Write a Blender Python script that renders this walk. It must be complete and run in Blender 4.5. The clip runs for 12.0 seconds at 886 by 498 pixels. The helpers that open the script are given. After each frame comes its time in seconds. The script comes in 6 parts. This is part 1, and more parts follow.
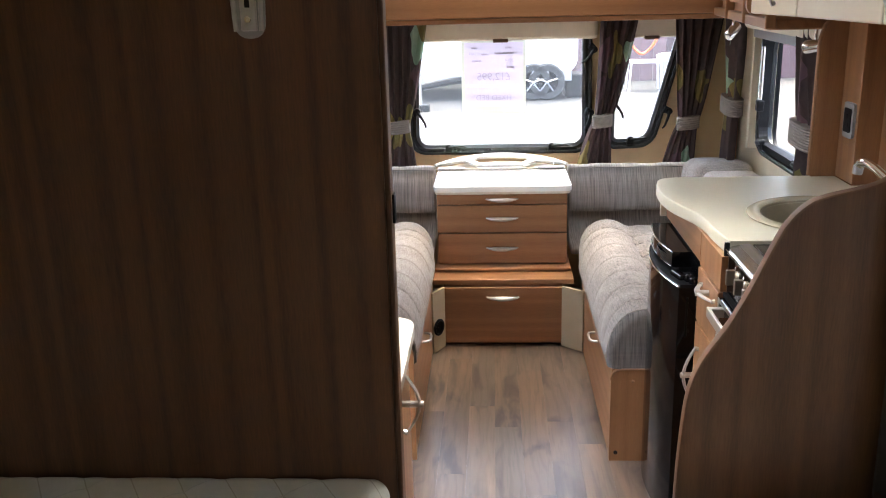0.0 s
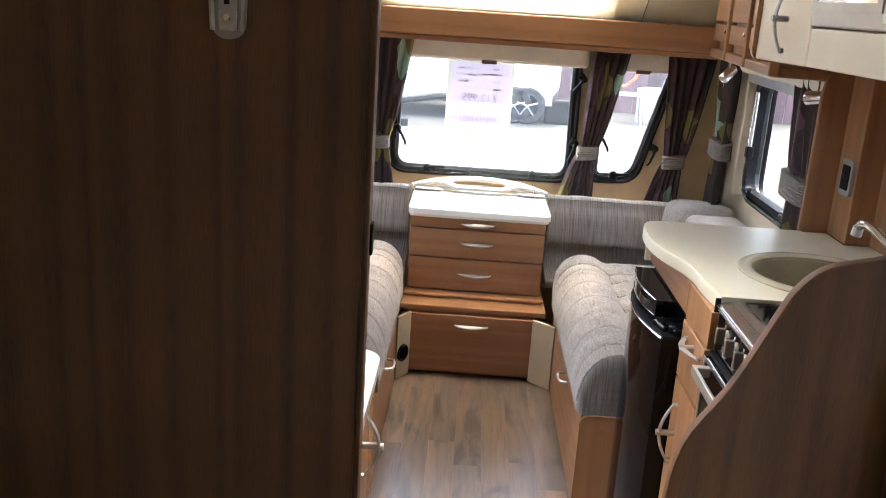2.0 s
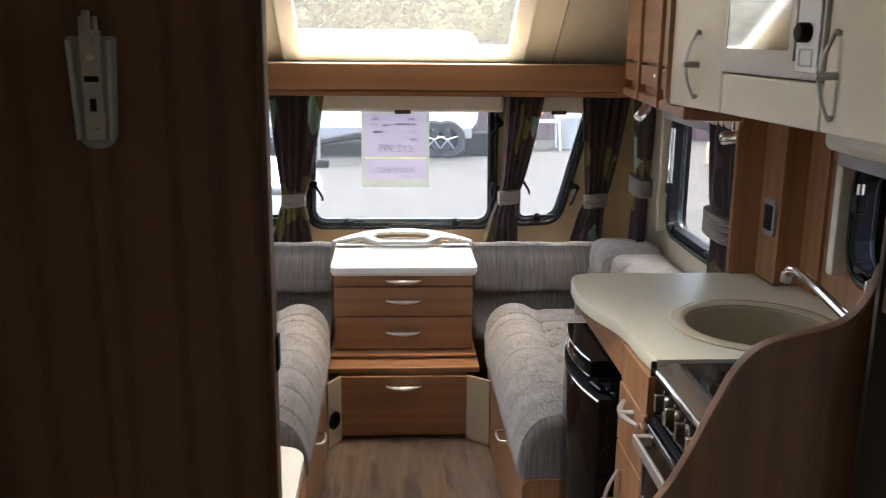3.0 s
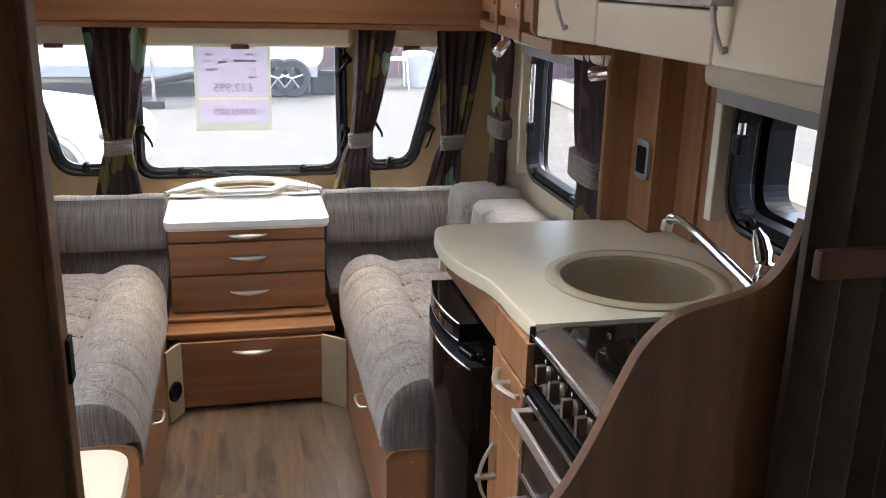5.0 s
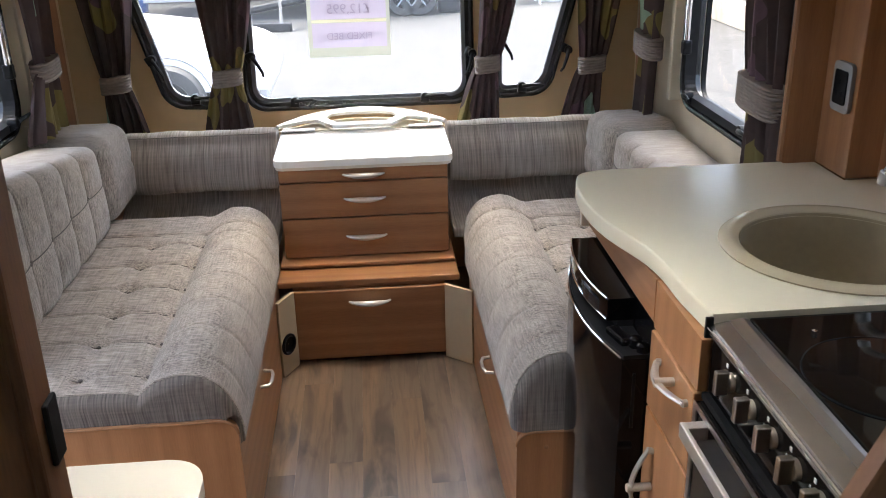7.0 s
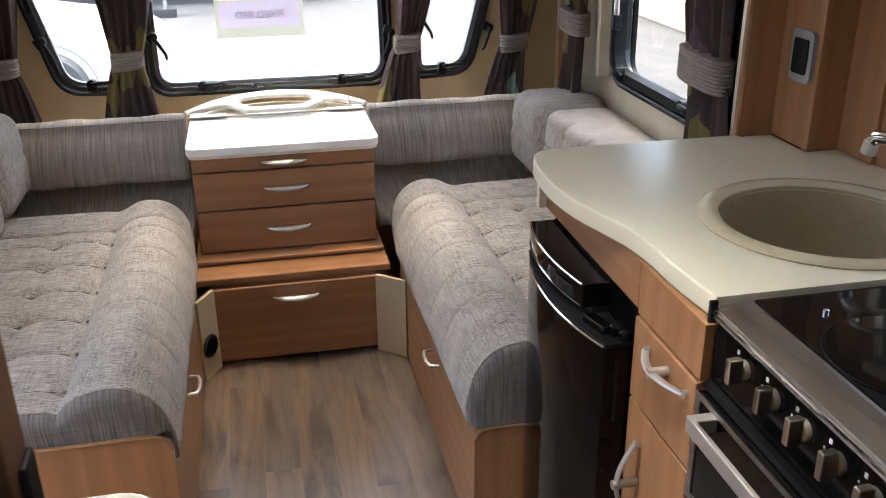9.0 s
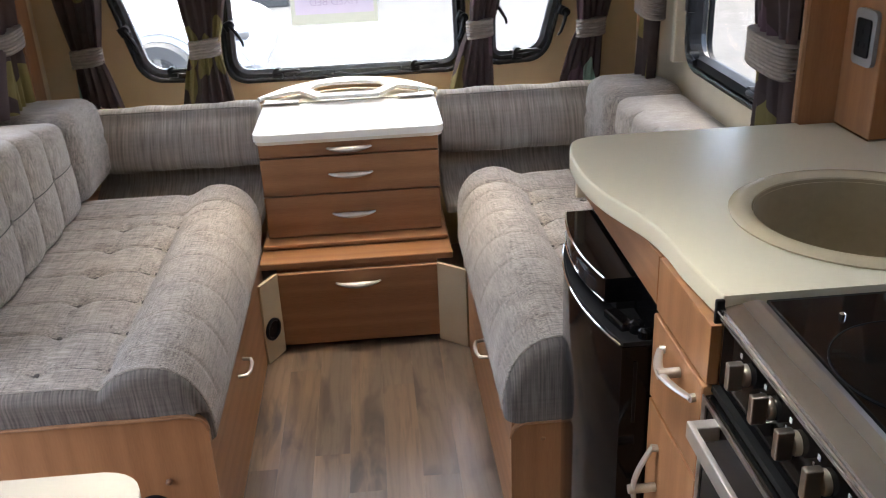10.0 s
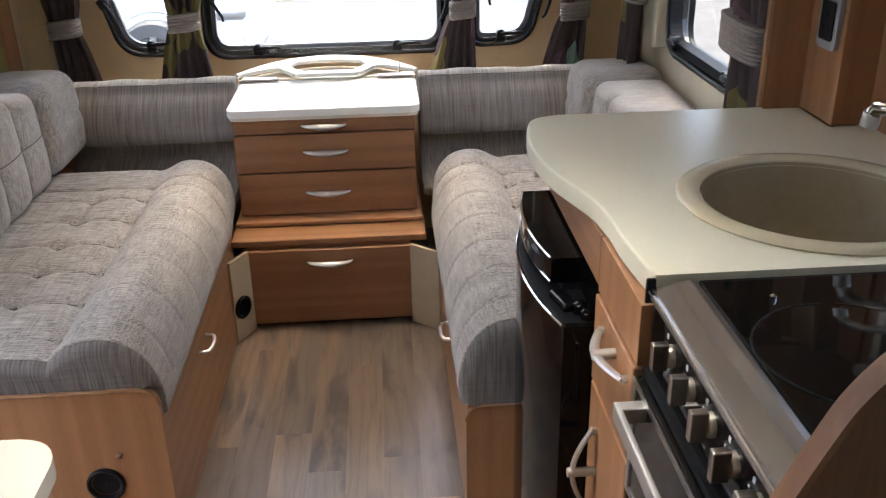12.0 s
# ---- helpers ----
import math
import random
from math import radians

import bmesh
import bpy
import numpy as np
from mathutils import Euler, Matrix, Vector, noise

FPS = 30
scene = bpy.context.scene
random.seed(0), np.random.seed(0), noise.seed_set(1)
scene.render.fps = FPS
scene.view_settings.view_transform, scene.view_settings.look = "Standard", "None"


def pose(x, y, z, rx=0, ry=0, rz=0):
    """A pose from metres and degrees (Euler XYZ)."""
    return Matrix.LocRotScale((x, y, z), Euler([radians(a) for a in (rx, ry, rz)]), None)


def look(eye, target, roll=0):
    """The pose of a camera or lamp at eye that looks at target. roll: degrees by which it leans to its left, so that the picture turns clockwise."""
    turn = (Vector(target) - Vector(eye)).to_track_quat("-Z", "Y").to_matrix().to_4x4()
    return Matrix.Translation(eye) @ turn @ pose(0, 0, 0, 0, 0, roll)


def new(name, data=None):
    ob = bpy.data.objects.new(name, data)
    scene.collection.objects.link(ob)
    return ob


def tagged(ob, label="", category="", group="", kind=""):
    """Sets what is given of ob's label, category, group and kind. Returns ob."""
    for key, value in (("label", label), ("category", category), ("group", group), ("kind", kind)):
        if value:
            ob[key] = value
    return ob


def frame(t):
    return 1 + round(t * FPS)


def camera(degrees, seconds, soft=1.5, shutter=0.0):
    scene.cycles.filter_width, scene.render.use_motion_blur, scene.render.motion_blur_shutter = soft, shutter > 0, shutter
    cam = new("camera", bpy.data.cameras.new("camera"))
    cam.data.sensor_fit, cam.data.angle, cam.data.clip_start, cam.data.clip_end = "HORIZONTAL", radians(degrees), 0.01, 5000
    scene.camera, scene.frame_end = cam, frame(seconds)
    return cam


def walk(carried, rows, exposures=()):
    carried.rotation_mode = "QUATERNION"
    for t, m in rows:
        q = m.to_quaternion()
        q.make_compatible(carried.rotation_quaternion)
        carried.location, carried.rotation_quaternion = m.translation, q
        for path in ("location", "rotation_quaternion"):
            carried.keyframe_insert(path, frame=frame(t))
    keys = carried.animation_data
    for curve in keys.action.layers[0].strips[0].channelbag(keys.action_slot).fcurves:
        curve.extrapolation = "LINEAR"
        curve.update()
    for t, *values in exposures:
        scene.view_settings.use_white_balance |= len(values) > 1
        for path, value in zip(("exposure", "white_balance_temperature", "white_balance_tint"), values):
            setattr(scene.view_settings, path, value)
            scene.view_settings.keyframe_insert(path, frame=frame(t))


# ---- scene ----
cam = camera(52.0, 12.0, 0.9, 0.25)
PATH = [
    (0, (-0.032, 0.439, 1.511), (-0.146, 2.354, 0.944), -1.5),
    (0.5, (-0.032, 0.497, 1.49), (-0.083, 2.378, 0.813), 0.1),
    (1, (-0.03, 0.546, 1.458), (-0.011, 2.362, 0.619), 0.4),
    (1.5, (-0.038, 0.556, 1.479), (-0.019, 2.456, 0.854), 0.9),
    (2, (-0.063, 0.584, 1.508), (-0.103, 2.511, 0.973), 3.8),
    (2.5, (-0.06, 0.641, 1.567), (-0.115, 2.582, 1.085), 2.3),
    (3, (-0.04, 0.717, 1.579), (0.069, 2.66, 1.115), 0.6),
    (3.5, (-0.033, 0.814, 1.575), (0.24, 2.732, 1.074), -0.3),
    (3.7, (-0.028, 0.843, 1.578), (0.327, 2.749, 1.085), -1.5),
    (5.3, (-0.019, 1.016, 1.53), (0.41, 2.87, 0.915), 1.8),
    (5.5, (-0.018, 1.042, 1.522), (0.389, 2.897, 0.894), 2.0),
    (6, (0.008, 1.129, 1.52), (0.25, 3.013, 0.895), 0.6),
    (6.5, (0.048, 1.259, 1.526), (0.194, 3.148, 0.884), -1.8),
    (7, (0.036, 1.349, 1.502), (0.178, 3.196, 0.749), -1.3),
    (7.2, (0.009, 1.381, 1.502), (0.132, 3.229, 0.746), -1.6),
    (8.8, (-0.087, 1.488, 1.458), (0.2, 3.312, 0.691), -0.7),
    (9, (-0.066, 1.493, 1.453), (0.306, 3.296, 0.67), -0.6),
    (9.5, (0.017, 1.505, 1.448), (0.362, 3.309, 0.658), -1.3),
    (10, (0.096, 1.504, 1.437), (0.219, 3.332, 0.636), -2.5),
    (10.5, (0.148, 1.51, 1.406), (0.197, 3.296, 0.506), -2.0),
    (11, (0.165, 1.507, 1.388), (0.141, 3.301, 0.506), -3.2),
    (11.5, (0.177, 1.511, 1.392), (0.178, 3.312, 0.523), -2.8),
    (12, (0.191, 1.513, 1.405), (0.304, 3.332, 0.581), -1.2),
]
EXPOSURES = [(t, e, 6500, 6) for t, e in ((0.0, 4.1), (1.0, 4.2), (1.5, 4.15), (2.0, 4.1), (2.5, 3.45), (3.0, 3.35), (3.5, 3.55), (5.5, 3.55), (6.5, 3.6), (9.0, 3.65), (10.0, 3.65), (11.0, 3.75), (12.0, 3.65))]
walk(cam, [(t, look(eye, target, roll)) for t, eye, target, roll in PATH], EXPOSURES)

# ---- light ----
world = bpy.data.worlds.new("sky")
scene.world = world
world.use_nodes = True
wn = world.node_tree.nodes
sky = wn.new("ShaderNodeTexSky")
sky.sky_type = "NISHITA"
sky.sun_disc = False
sky.sun_elevation = radians(80)
sky.sun_rotation = radians(0)
sky.air_density, sky.dust_density, sky.ozone_density = 0.8, 6.0, 0.6
world.node_tree.links.new(sky.outputs[0], wn["Background"].inputs[0])
wn["Background"].inputs[1].default_value = 0.15
sun = new("sun", bpy.data.lights.new("sun", "SUN"))
sun.data.energy, sun.data.angle, sun.data.color = 0.55, radians(60), (1.0, 0.98, 0.95)
sun.matrix_world = look((-0.5, 6.5, 16), (0, 4, 0))


# ---- materials ----
def material(name, base, rough=0.5, metal=0.0, vary=0.12, scale=30.0, bump=0.0, bump_scale=200.0, stretch=(1, 1, 1), tint=None, coat=0.0, rand=0.0):
    """A surface whose colour wanders at two scales, with fine relief."""
    m = bpy.data.materials.new(name)
    m.use_nodes = True
    n, l = m.node_tree.nodes, m.node_tree.links
    b = n["Principled BSDF"]
    b.inputs["Roughness"].default_value, b.inputs["Metallic"].default_value = rough, metal
    b.inputs["Coat Weight"].default_value = coat
    b.inputs["Coat Roughness"].default_value = 0.12
    co = n.new("ShaderNodeTexCoord")
    mp = n.new("ShaderNodeMapping")
    mp.inputs["Scale"].default_value = stretch
    l.new(co.outputs["Object"], mp.inputs["Vector"])
    vec = mp.outputs["Vector"]
    if rand:
        info = n.new("ShaderNodeObjectInfo")
        add = n.new("ShaderNodeVectorMath")
        add.operation = "MULTIPLY_ADD"
        l.new(info.outputs["Random"], add.inputs[0])
        add.inputs[1].default_value = (37, 23, 11)
        l.new(vec, add.inputs[2])
        vec = add.outputs[0]
    fine, large = n.new("ShaderNodeTexNoise"), n.new("ShaderNodeTexNoise")
    for t, k in ((fine, scale), (large, scale / 7)):
        t.inputs["Scale"].default_value, t.inputs["Detail"].default_value = k, 5
        l.new(vec, t.inputs["Vector"])
    mean = n.new("ShaderNodeMix")
    mean.data_type = "FLOAT"
    mean.inputs[0].default_value = 0.5
    l.new(fine.outputs["Fac"], mean.inputs[2])
    l.new(large.outputs["Fac"], mean.inputs[3])
    fac = mean.outputs[0]
    if rand:
        mix2 = n.new("ShaderNodeMix")
        mix2.data_type = "FLOAT"
        mix2.inputs[0].default_value = rand
        l.new(fac, mix2.inputs[2])
        l.new(info.outputs["Random"], mix2.inputs[3])
        fac = mix2.outputs[0]
    ramp = n.new("ShaderNodeValToRGB")
    dark = tint or tuple(c * (1 - 2.2 * vary) for c in base)
    ramp.color_ramp.elements[0].position, ramp.color_ramp.elements[0].color = 0.3, (*dark, 1)
    ramp.color_ramp.elements[1].position, ramp.color_ramp.elements[1].color = 0.7, (*[min(1, c * (1 + 1.1 * vary)) for c in base], 1)
    l.new(fac, ramp.inputs[0])
    l.new(ramp.outputs[0], b.inputs["Base Color"])
    rr = n.new("ShaderNodeMapRange")
    rr.inputs[3].default_value, rr.inputs[4].default_value = max(0.02, rough - 0.04), min(1, rough + 0.04)
    l.new(large.outputs["Fac"], rr.inputs[0])
    l.new(rr.outputs[0], b.inputs["Roughness"])
    if bump:
        bt = n.new("ShaderNodeTexNoise")
        bt.inputs["Scale"].default_value, bt.inputs["Detail"].default_value = bump_scale, 4
        l.new(vec, bt.inputs["Vector"])
        bp = n.new("ShaderNodeBump")
        bp.inputs["Strength"].default_value, bp.inputs["Distance"].default_value = bump, 0.002
        l.new(bt.outputs["Fac"], bp.inputs["Height"])
        l.new(bp.outputs[0], b.inputs["Normal"])
    return m


def wood(name, base, dark, axis, rough=0.38, rand=0.0, grain=1.0, streak=0.3):
    """Foil-faced cabinet board with grain along the axis (0 x, 1 y, 2 z): wide cathedral figure and fine pores."""
    m = material(name, base, rough, 0, 0.2, 9, 0.05, 120, rand=rand)
    n, l = m.node_tree.nodes, m.node_tree.links
    mp = next(k for k in n if k.bl_idname == "ShaderNodeMapping")
    stretch = [7.0 * grain] * 3
    stretch[axis] = 0.55 * grain
    mp.inputs["Scale"].default_value = stretch
    ramp = next(k for k in n if k.bl_idname == "ShaderNodeValToRGB")
    src = ramp.inputs[0].links[0].from_socket
    vec = next(k for k in n if k.bl_idname == "ShaderNodeTexNoise").inputs["Vector"].links[0].from_socket
    pores = n.new("ShaderNodeTexNoise")
    pores.inputs["Scale"].default_value, pores.inputs["Detail"].default_value = 30, 6
    l.new(vec, pores.inputs["Vector"])
    rings = n.new("ShaderNodeTexWave")
    rings.bands_direction = "DIAGONAL"
    along = n.new("ShaderNodeMapping")
    flow = [1.0] * 3
    flow[axis] = 0.12
    along.inputs["Scale"].default_value = flow
    l.new(vec, along.inputs["Vector"])
    rings.inputs["Scale"].default_value, rings.inputs["Distortion"].default_value = 0.9, 7.0
    rings.inputs["Detail"].default_value, rings.inputs["Detail Scale"].default_value = 3, 1.2
    l.new(along.outputs[0], rings.inputs["Vector"])
    a = n.new("ShaderNodeMix")
    a.data_type = "FLOAT"
    a.inputs[0].default_value = 0.35
    l.new(src, a.inputs[2])
    l.new(rings.outputs["Fac"], a.inputs[3])
    c = n.new("ShaderNodeMix")
    c.data_type = "FLOAT"
    c.inputs[0].default_value = streak
    l.new(a.outputs[0], c.inputs[2])
    l.new(pores.outputs["Fac"], c.inputs[3])
    l.new(c.outputs[0], ramp.inputs[0])
    e = ramp.color_ramp.elements
    e[0].position, e[0].color = 0.25, (*dark, 1)
    e[1].position, e[1].color = 0.72, (*base, 1)
    return m


WOOD, DARKW = (0.37, 0.182, 0.081), (0.25, 0.112, 0.047)
wood_x = wood("cabinet_wood_across", WOOD, DARKW, 0, grain=1.7, streak=0.4)
wood_y = wood("cabinet_wood_lengthways", WOOD, DARKW, 1, grain=1.7, streak=0.4)
wood_z = wood("cabinet_wood_upright", WOOD, DARKW, 2, grain=1.7, streak=0.4)
panel_wood = wood("walnut_panel_wood", (0.138, 0.059, 0.024), (0.046, 0.0185, 0.0075), 2, 0.45, 0.0, 1.6, 0.45)
panel_wood.node_tree.nodes["Principled BSDF"].inputs["Specular IOR Level"].default_value = 0.35
# the partition's walnut lightened: the brighter light on the end panel, put into colour
lit_panel_wood = wood("lit_walnut_end_panel", (0.205, 0.094, 0.041), (0.088, 0.038, 0.016), 2, 0.42, 0.0, 1.6, 0.45)
edge_dark = wood("walnut_edge_band", (0.2, 0.095, 0.045), (0.11, 0.05, 0.024), 2, 0.45)
edge_wood = wood("pale_edge_band", (0.33, 0.17, 0.08), (0.2, 0.095, 0.042), 2, 0.45)


def plank_material():
    """Weathered oak-look vinyl: smoky grey patches, cathedral figure and fine pores, each plank from another part of the print."""
    m = material("vinyl_plank", (0.3, 0.22, 0.165), 0.36, 0, 0.1, 9, 0.06, 160, rand=0.2)
    n, l = m.node_tree.nodes, m.node_tree.links
    b = n["Principled BSDF"]
    b.inputs["Coat Weight"].default_value, b.inputs["Coat Roughness"].default_value = 0.4, 0.24
    vec = next(k for k in n if k.bl_idname == "ShaderNodeTexNoise").inputs["Vector"].links[0].from_socket

    def noise(stretch, detail, lo, hi, twist=0.0):
        mp = n.new("ShaderNodeMapping")
        mp.inputs["Scale"].default_value = stretch
        l.new(vec, mp.inputs["Vector"])
        t = n.new("ShaderNodeTexNoise")
        t.inputs["Scale"].default_value, t.inputs["Detail"].default_value = 1.0, detail
        t.inputs["Distortion"].default_value = twist
        l.new(mp.outputs[0], t.inputs["Vector"])
        r = n.new("ShaderNodeMapRange")
        r.inputs[1].default_value, r.inputs[2].default_value = lo, hi
        l.new(t.outputs["Fac"], r.inputs[0])
        return r.outputs[0]

    def blend(fac, a, c):
        x = n.new("ShaderNodeMix")
        x.data_type = "RGBA"
        l.new(fac, x.inputs[0])
        for socket, v in ((6, a), (7, c)):
            if isinstance(v, tuple):
                x.inputs[socket].default_value = (*v, 1)
            else:
                l.new(v, x.inputs[socket])
        return x.outputs[2]

    tone = blend(noise((3, 0.8, 3), 2, 0.4, 0.6), (0.15, 0.1, 0.066), (0.12, 0.092, 0.072))
    mp = n.new("ShaderNodeMapping")
    mp.inputs["Scale"].default_value = (6, 1.3, 6)
    l.new(vec, mp.inputs["Vector"])
    wave = n.new("ShaderNodeTexWave")
    wave.inputs["Scale"].default_value, wave.inputs["Distortion"].default_value = 1.6, 14.0
    wave.inputs["Detail"].default_value, wave.inputs["Detail Scale"].default_value = 3, 0.8
    l.new(mp.outputs[0], wave.inputs["Vector"])
    fig = n.new("ShaderNodeMapRange")
    fig.inputs[1].default_value, fig.inputs[2].default_value, fig.inputs[4].default_value = 0.6, 1.0, 0.3
    l.new(wave.outputs["Fac"], fig.inputs[0])
    tone = blend(fig.outputs[0], tone, (0.066, 0.043, 0.03))
    tone = blend(noise((11, 3.0, 11), 3, 0.5, 0.66, 0.8), tone, (0.05, 0.039, 0.032))
    tone = blend(noise((11, 1.1, 11), 4, 0.54, 0.8), tone, (0.25, 0.165, 0.108))
    pores = noise((170, 9, 170), 3, 0.52, 1.1)
    tone = blend(pores, tone, (0.055, 0.04, 0.031))
    info = next(k for k in n if k.bl_idname == "ShaderNodeObjectInfo")
    level = n.new("ShaderNodeMapRange")
    level.inputs[3].default_value, level.inputs[4].default_value = 0.78, 1.2
    l.new(info.outputs["Random"], level.inputs[0])
    hue = n.new("ShaderNodeHueSaturation")
    l.new(level.outputs[0], hue.inputs["Value"])
    l.new(tone, hue.inputs["Color"])
    l.new(hue.outputs[0], b.inputs["Base Color"])
    return m


plank_mat = plank_material()
cream = material("cream_wallboard", (0.66, 0.56, 0.4), 0.6, 0, 0.05, 12, 0.1, 300)
cream_door = material("cream_gloss_door", (0.76, 0.665, 0.5), 0.3, 0, 0.03, 8, 0.03, 60, coat=0.3)
ceiling_mat = material("ceiling_board", (0.76, 0.71, 0.61), 0.7, 0, 0.04, 10, 0.12, 260)
pale_top = material("pale_speckled_laminate", (0.38, 0.36, 0.31), 0.33, 0, 0.012, 450, 0.02, 400)
white_plastic = material("white_plastic", (0.8, 0.79, 0.75), 0.35, 0, 0.03, 20)
white_top = material("white_laminate", (0.9, 0.86, 0.76), 0.35, 0, 0.01, 300, 0.02, 200)
stone_top = material("beige_mottled_worktop", (0.66, 0.613, 0.46), 0.3, 0, 0.01, 60, 0.015, 400)
# bowl darker than the rim: its inner shade is put into the colour
sink_bowl_shaded = material("shaded_sand_sink_bowl", (0.3, 0.235, 0.13), 0.4, 0, 0.06, 60, 0.03, 300)
black_gloss = material("black_gloss_door", (0.004, 0.004, 0.0045), 0.09, 0, 0.1, 12)
black_gloss.node_tree.nodes["Principled BSDF"].inputs["Specular IOR Level"].default_value = 0.2
black_glass = material("black_glass", (0.004, 0.004, 0.004), 0.05, 0, 0.1, 10)
black_plastic = material("black_plastic", (0.01, 0.01, 0.011), 0.32, 0, 0.15, 40)
rubber = material("black_rubber", (0.012, 0.012, 0.013), 0.55, 0, 0.15, 60)
for m_ in (black_plastic, rubber):
    m_.node_tree.nodes["Principled BSDF"].inputs["Specular IOR Level"].default_value = 0.1
steel = material("brushed_steel", (0.5, 0.49, 0.48), 0.28, 1.0, 0.1, 60, 0.03, 300, (1, 0.05, 1))
chrome = material("chrome", (0.82, 0.82, 0.83), 0.07, 1.0, 0.02, 20)
satin = material("satin_nickel", (0.52, 0.5, 0.47), 0.42, 0.85, 0.05, 50)
# the seal's own grey, with its bluish highlight lifted into the colour
grey_seal = material("grey_window_seal_and_sheen", (0.11, 0.118, 0.13), 0.25, 0, 0.05, 40)
nickel = material("dark_nickel", (0.44, 0.4, 0.34), 0.3, 1.0, 0.05, 50)
# cream of the chest's angled sides, with their shade mixed into the colour
shaded_panel = material("shaded_cream_panel", (0.5, 0.4, 0.25), 0.6, 0, 0.05, 12, 0.1, 300)
rim_mat = material("sand_sink_rim", (0.5, 0.43, 0.29), 0.25, 0, 0.008, 400)
grey_plastic = material("grey_socket_plastic", (0.28, 0.28, 0.28), 0.4, 0, 0.06, 40)
mattress_mat = material("quilted_cotton", (0.57, 0.53, 0.42), 0.5, 0, 0.04, 25, 0.2, 700)
QX, QY = 11.5, 7.0
_n, _l = mattress_mat.node_tree.nodes, mattress_mat.node_tree.links
_b = _n["Principled BSDF"]
_c = next(k for k in _n if k.bl_idname == "ShaderNodeTexCoord")
_cloth = _b.inputs["Base Color"].links[0].from_socket
_hit = None
for _v, _w in (((QX, QY, 0.0), 0.016), ((5.2, -6.0, 0.0), 0.008)):
    _d = _n.new("ShaderNodeVectorMath")
    _d.operation = "DOT_PRODUCT"
    _d.inputs[1].default_value = _v
    _l.new(_c.outputs["Object"], _d.inputs[0])
    _p = _n.new("ShaderNodeMath")
    _p.operation = "PINGPONG"
    _p.inputs[1].default_value = 0.5
    _l.new(_d.outputs["Value"], _p.inputs[0])
    _t = _n.new("ShaderNodeMath")
    _t.operation = "LESS_THAN"
    _t.inputs[1].default_value = _w
    _l.new(_p.outputs[0], _t.inputs[0])
    _m = _n.new("ShaderNodeMix")
    _m.data_type = "RGBA"
    _l.new(_t.outputs[0], _m.inputs[0])
    _l.new(_cloth, _m.inputs[6])
    _m.inputs[7].default_value = (0.4, 0.36, 0.26, 1) if _w > 0.015 else (0.45, 0.43, 0.34, 1)
    _cloth = _m.outputs[2]
_l.new(_cloth, _b.inputs["Base Color"])
mattress_side = material("mattress_border", (0.50, 0.47, 0.43), 0.75, 0, 0.06, 25, 0.2, 500)
pale_stitch = material("pale_stitching", (0.78, 0.75, 0.66), 0.6, 0, 0.05, 80)
frame_gloss = material("black_window_frame", (0.012, 0.013, 0.015), 0.25, 0, 0.15, 40)
dark_fabric = material("dark_brown_divider_fabric", (0.08, 0.058, 0.044), 0.85, 0, 0.15, 40, 0.2, 500)
strap_mat = material("brown_strap", (0.13, 0.07, 0.042), 0.7, 0, 0.1, 50, 0.2, 400)
band_mat = material("taupe_tie_band", (0.24, 0.205, 0.175), 0.8, 0, 0.12, 60, 0.3, 300)
blind_mat = material("cream_blind_cassette", (0.72, 0.66, 0.52), 0.45, 0, 0.04, 20)
gravel = material("grey_gravel", (0.036, 0.035, 0.033), 0.9, 0, 0.3, 22, 0.6, 60)
fence_mat = material("stained_fence_board", (0.115, 0.07, 0.075), 0.8, 0, 0.25, 6, 0.2, 60, (1, 1, 0.1), rand=0.3)
body_white = material("white_bodywork", (0.8, 0.8, 0.8), 0.2, 0, 0.02, 4, coat=0.5)
tyre_mat = material("tyre_rubber", (0.02, 0.02, 0.02), 0.7, 0, 0.15, 30)
alloy = material("alloy_wheel", (0.3, 0.3, 0.31), 0.3, 1.0, 0.04, 20)
blue_mat = material("blue_bin_plastic", (0.02, 0.09, 0.4), 0.45, 0, 0.1, 12)
tub_mat = material("grey_tub_metal", (0.45, 0.44, 0.42), 0.5, 0.2, 0.1, 14)
orange_mat = material("orange_hose", (0.6, 0.1, 0.03), 0.5, 0, 0.1, 30)
leaf_mat = material("tree_leaves", (0.09, 0.13, 0.05), 0.75, 0, 0.35, 3)
bark_mat = material("tree_bark", (0.12, 0.09, 0.06), 0.9, 0, 0.25, 12, 0.4, 40)
timber_mat = material("pale_timber_kerb", (0.5, 0.41, 0.3), 0.8, 0, 0.2, 6, 0.2, 60)
paper_mat = material("lilac_paper", (0.5, 0.455, 0.56), 0.7, 0, 0.03, 20)
paper_edge = material("green_paper_border", (0.46, 0.48, 0.4), 0.7, 0, 0.03, 20)
yellow_mat = material("yellow_rule", (0.66, 0.63, 0.42), 0.7, 0, 0.03, 20)
ink_mat = material("grey_ink", (0.4, 0.36, 0.47), 0.7, 0, 0.05, 20)
mark_mat = material("white_printed_mark", (0.6, 0.6, 0.6), 0.5, 0, 0.03, 20)
for m_ in (paper_mat, paper_edge, yellow_mat):
    nn, ll = m_.node_tree.nodes, m_.node_tree.links
    bs = nn["Principled BSDF"]
    tr, mx = nn.new("ShaderNodeBsdfTranslucent"), nn.new("ShaderNodeMixShader")
    mx.inputs[0].default_value = 0.16
    ll.new(bs.inputs["Base Color"].links[0].from_socket, tr.inputs[0])
    ll.new(bs.outputs[0], mx.inputs[1])
    ll.new(tr.outputs[0], mx.inputs[2])
    ll.new(mx.outputs[0], nn["Material Output"].inputs[0])


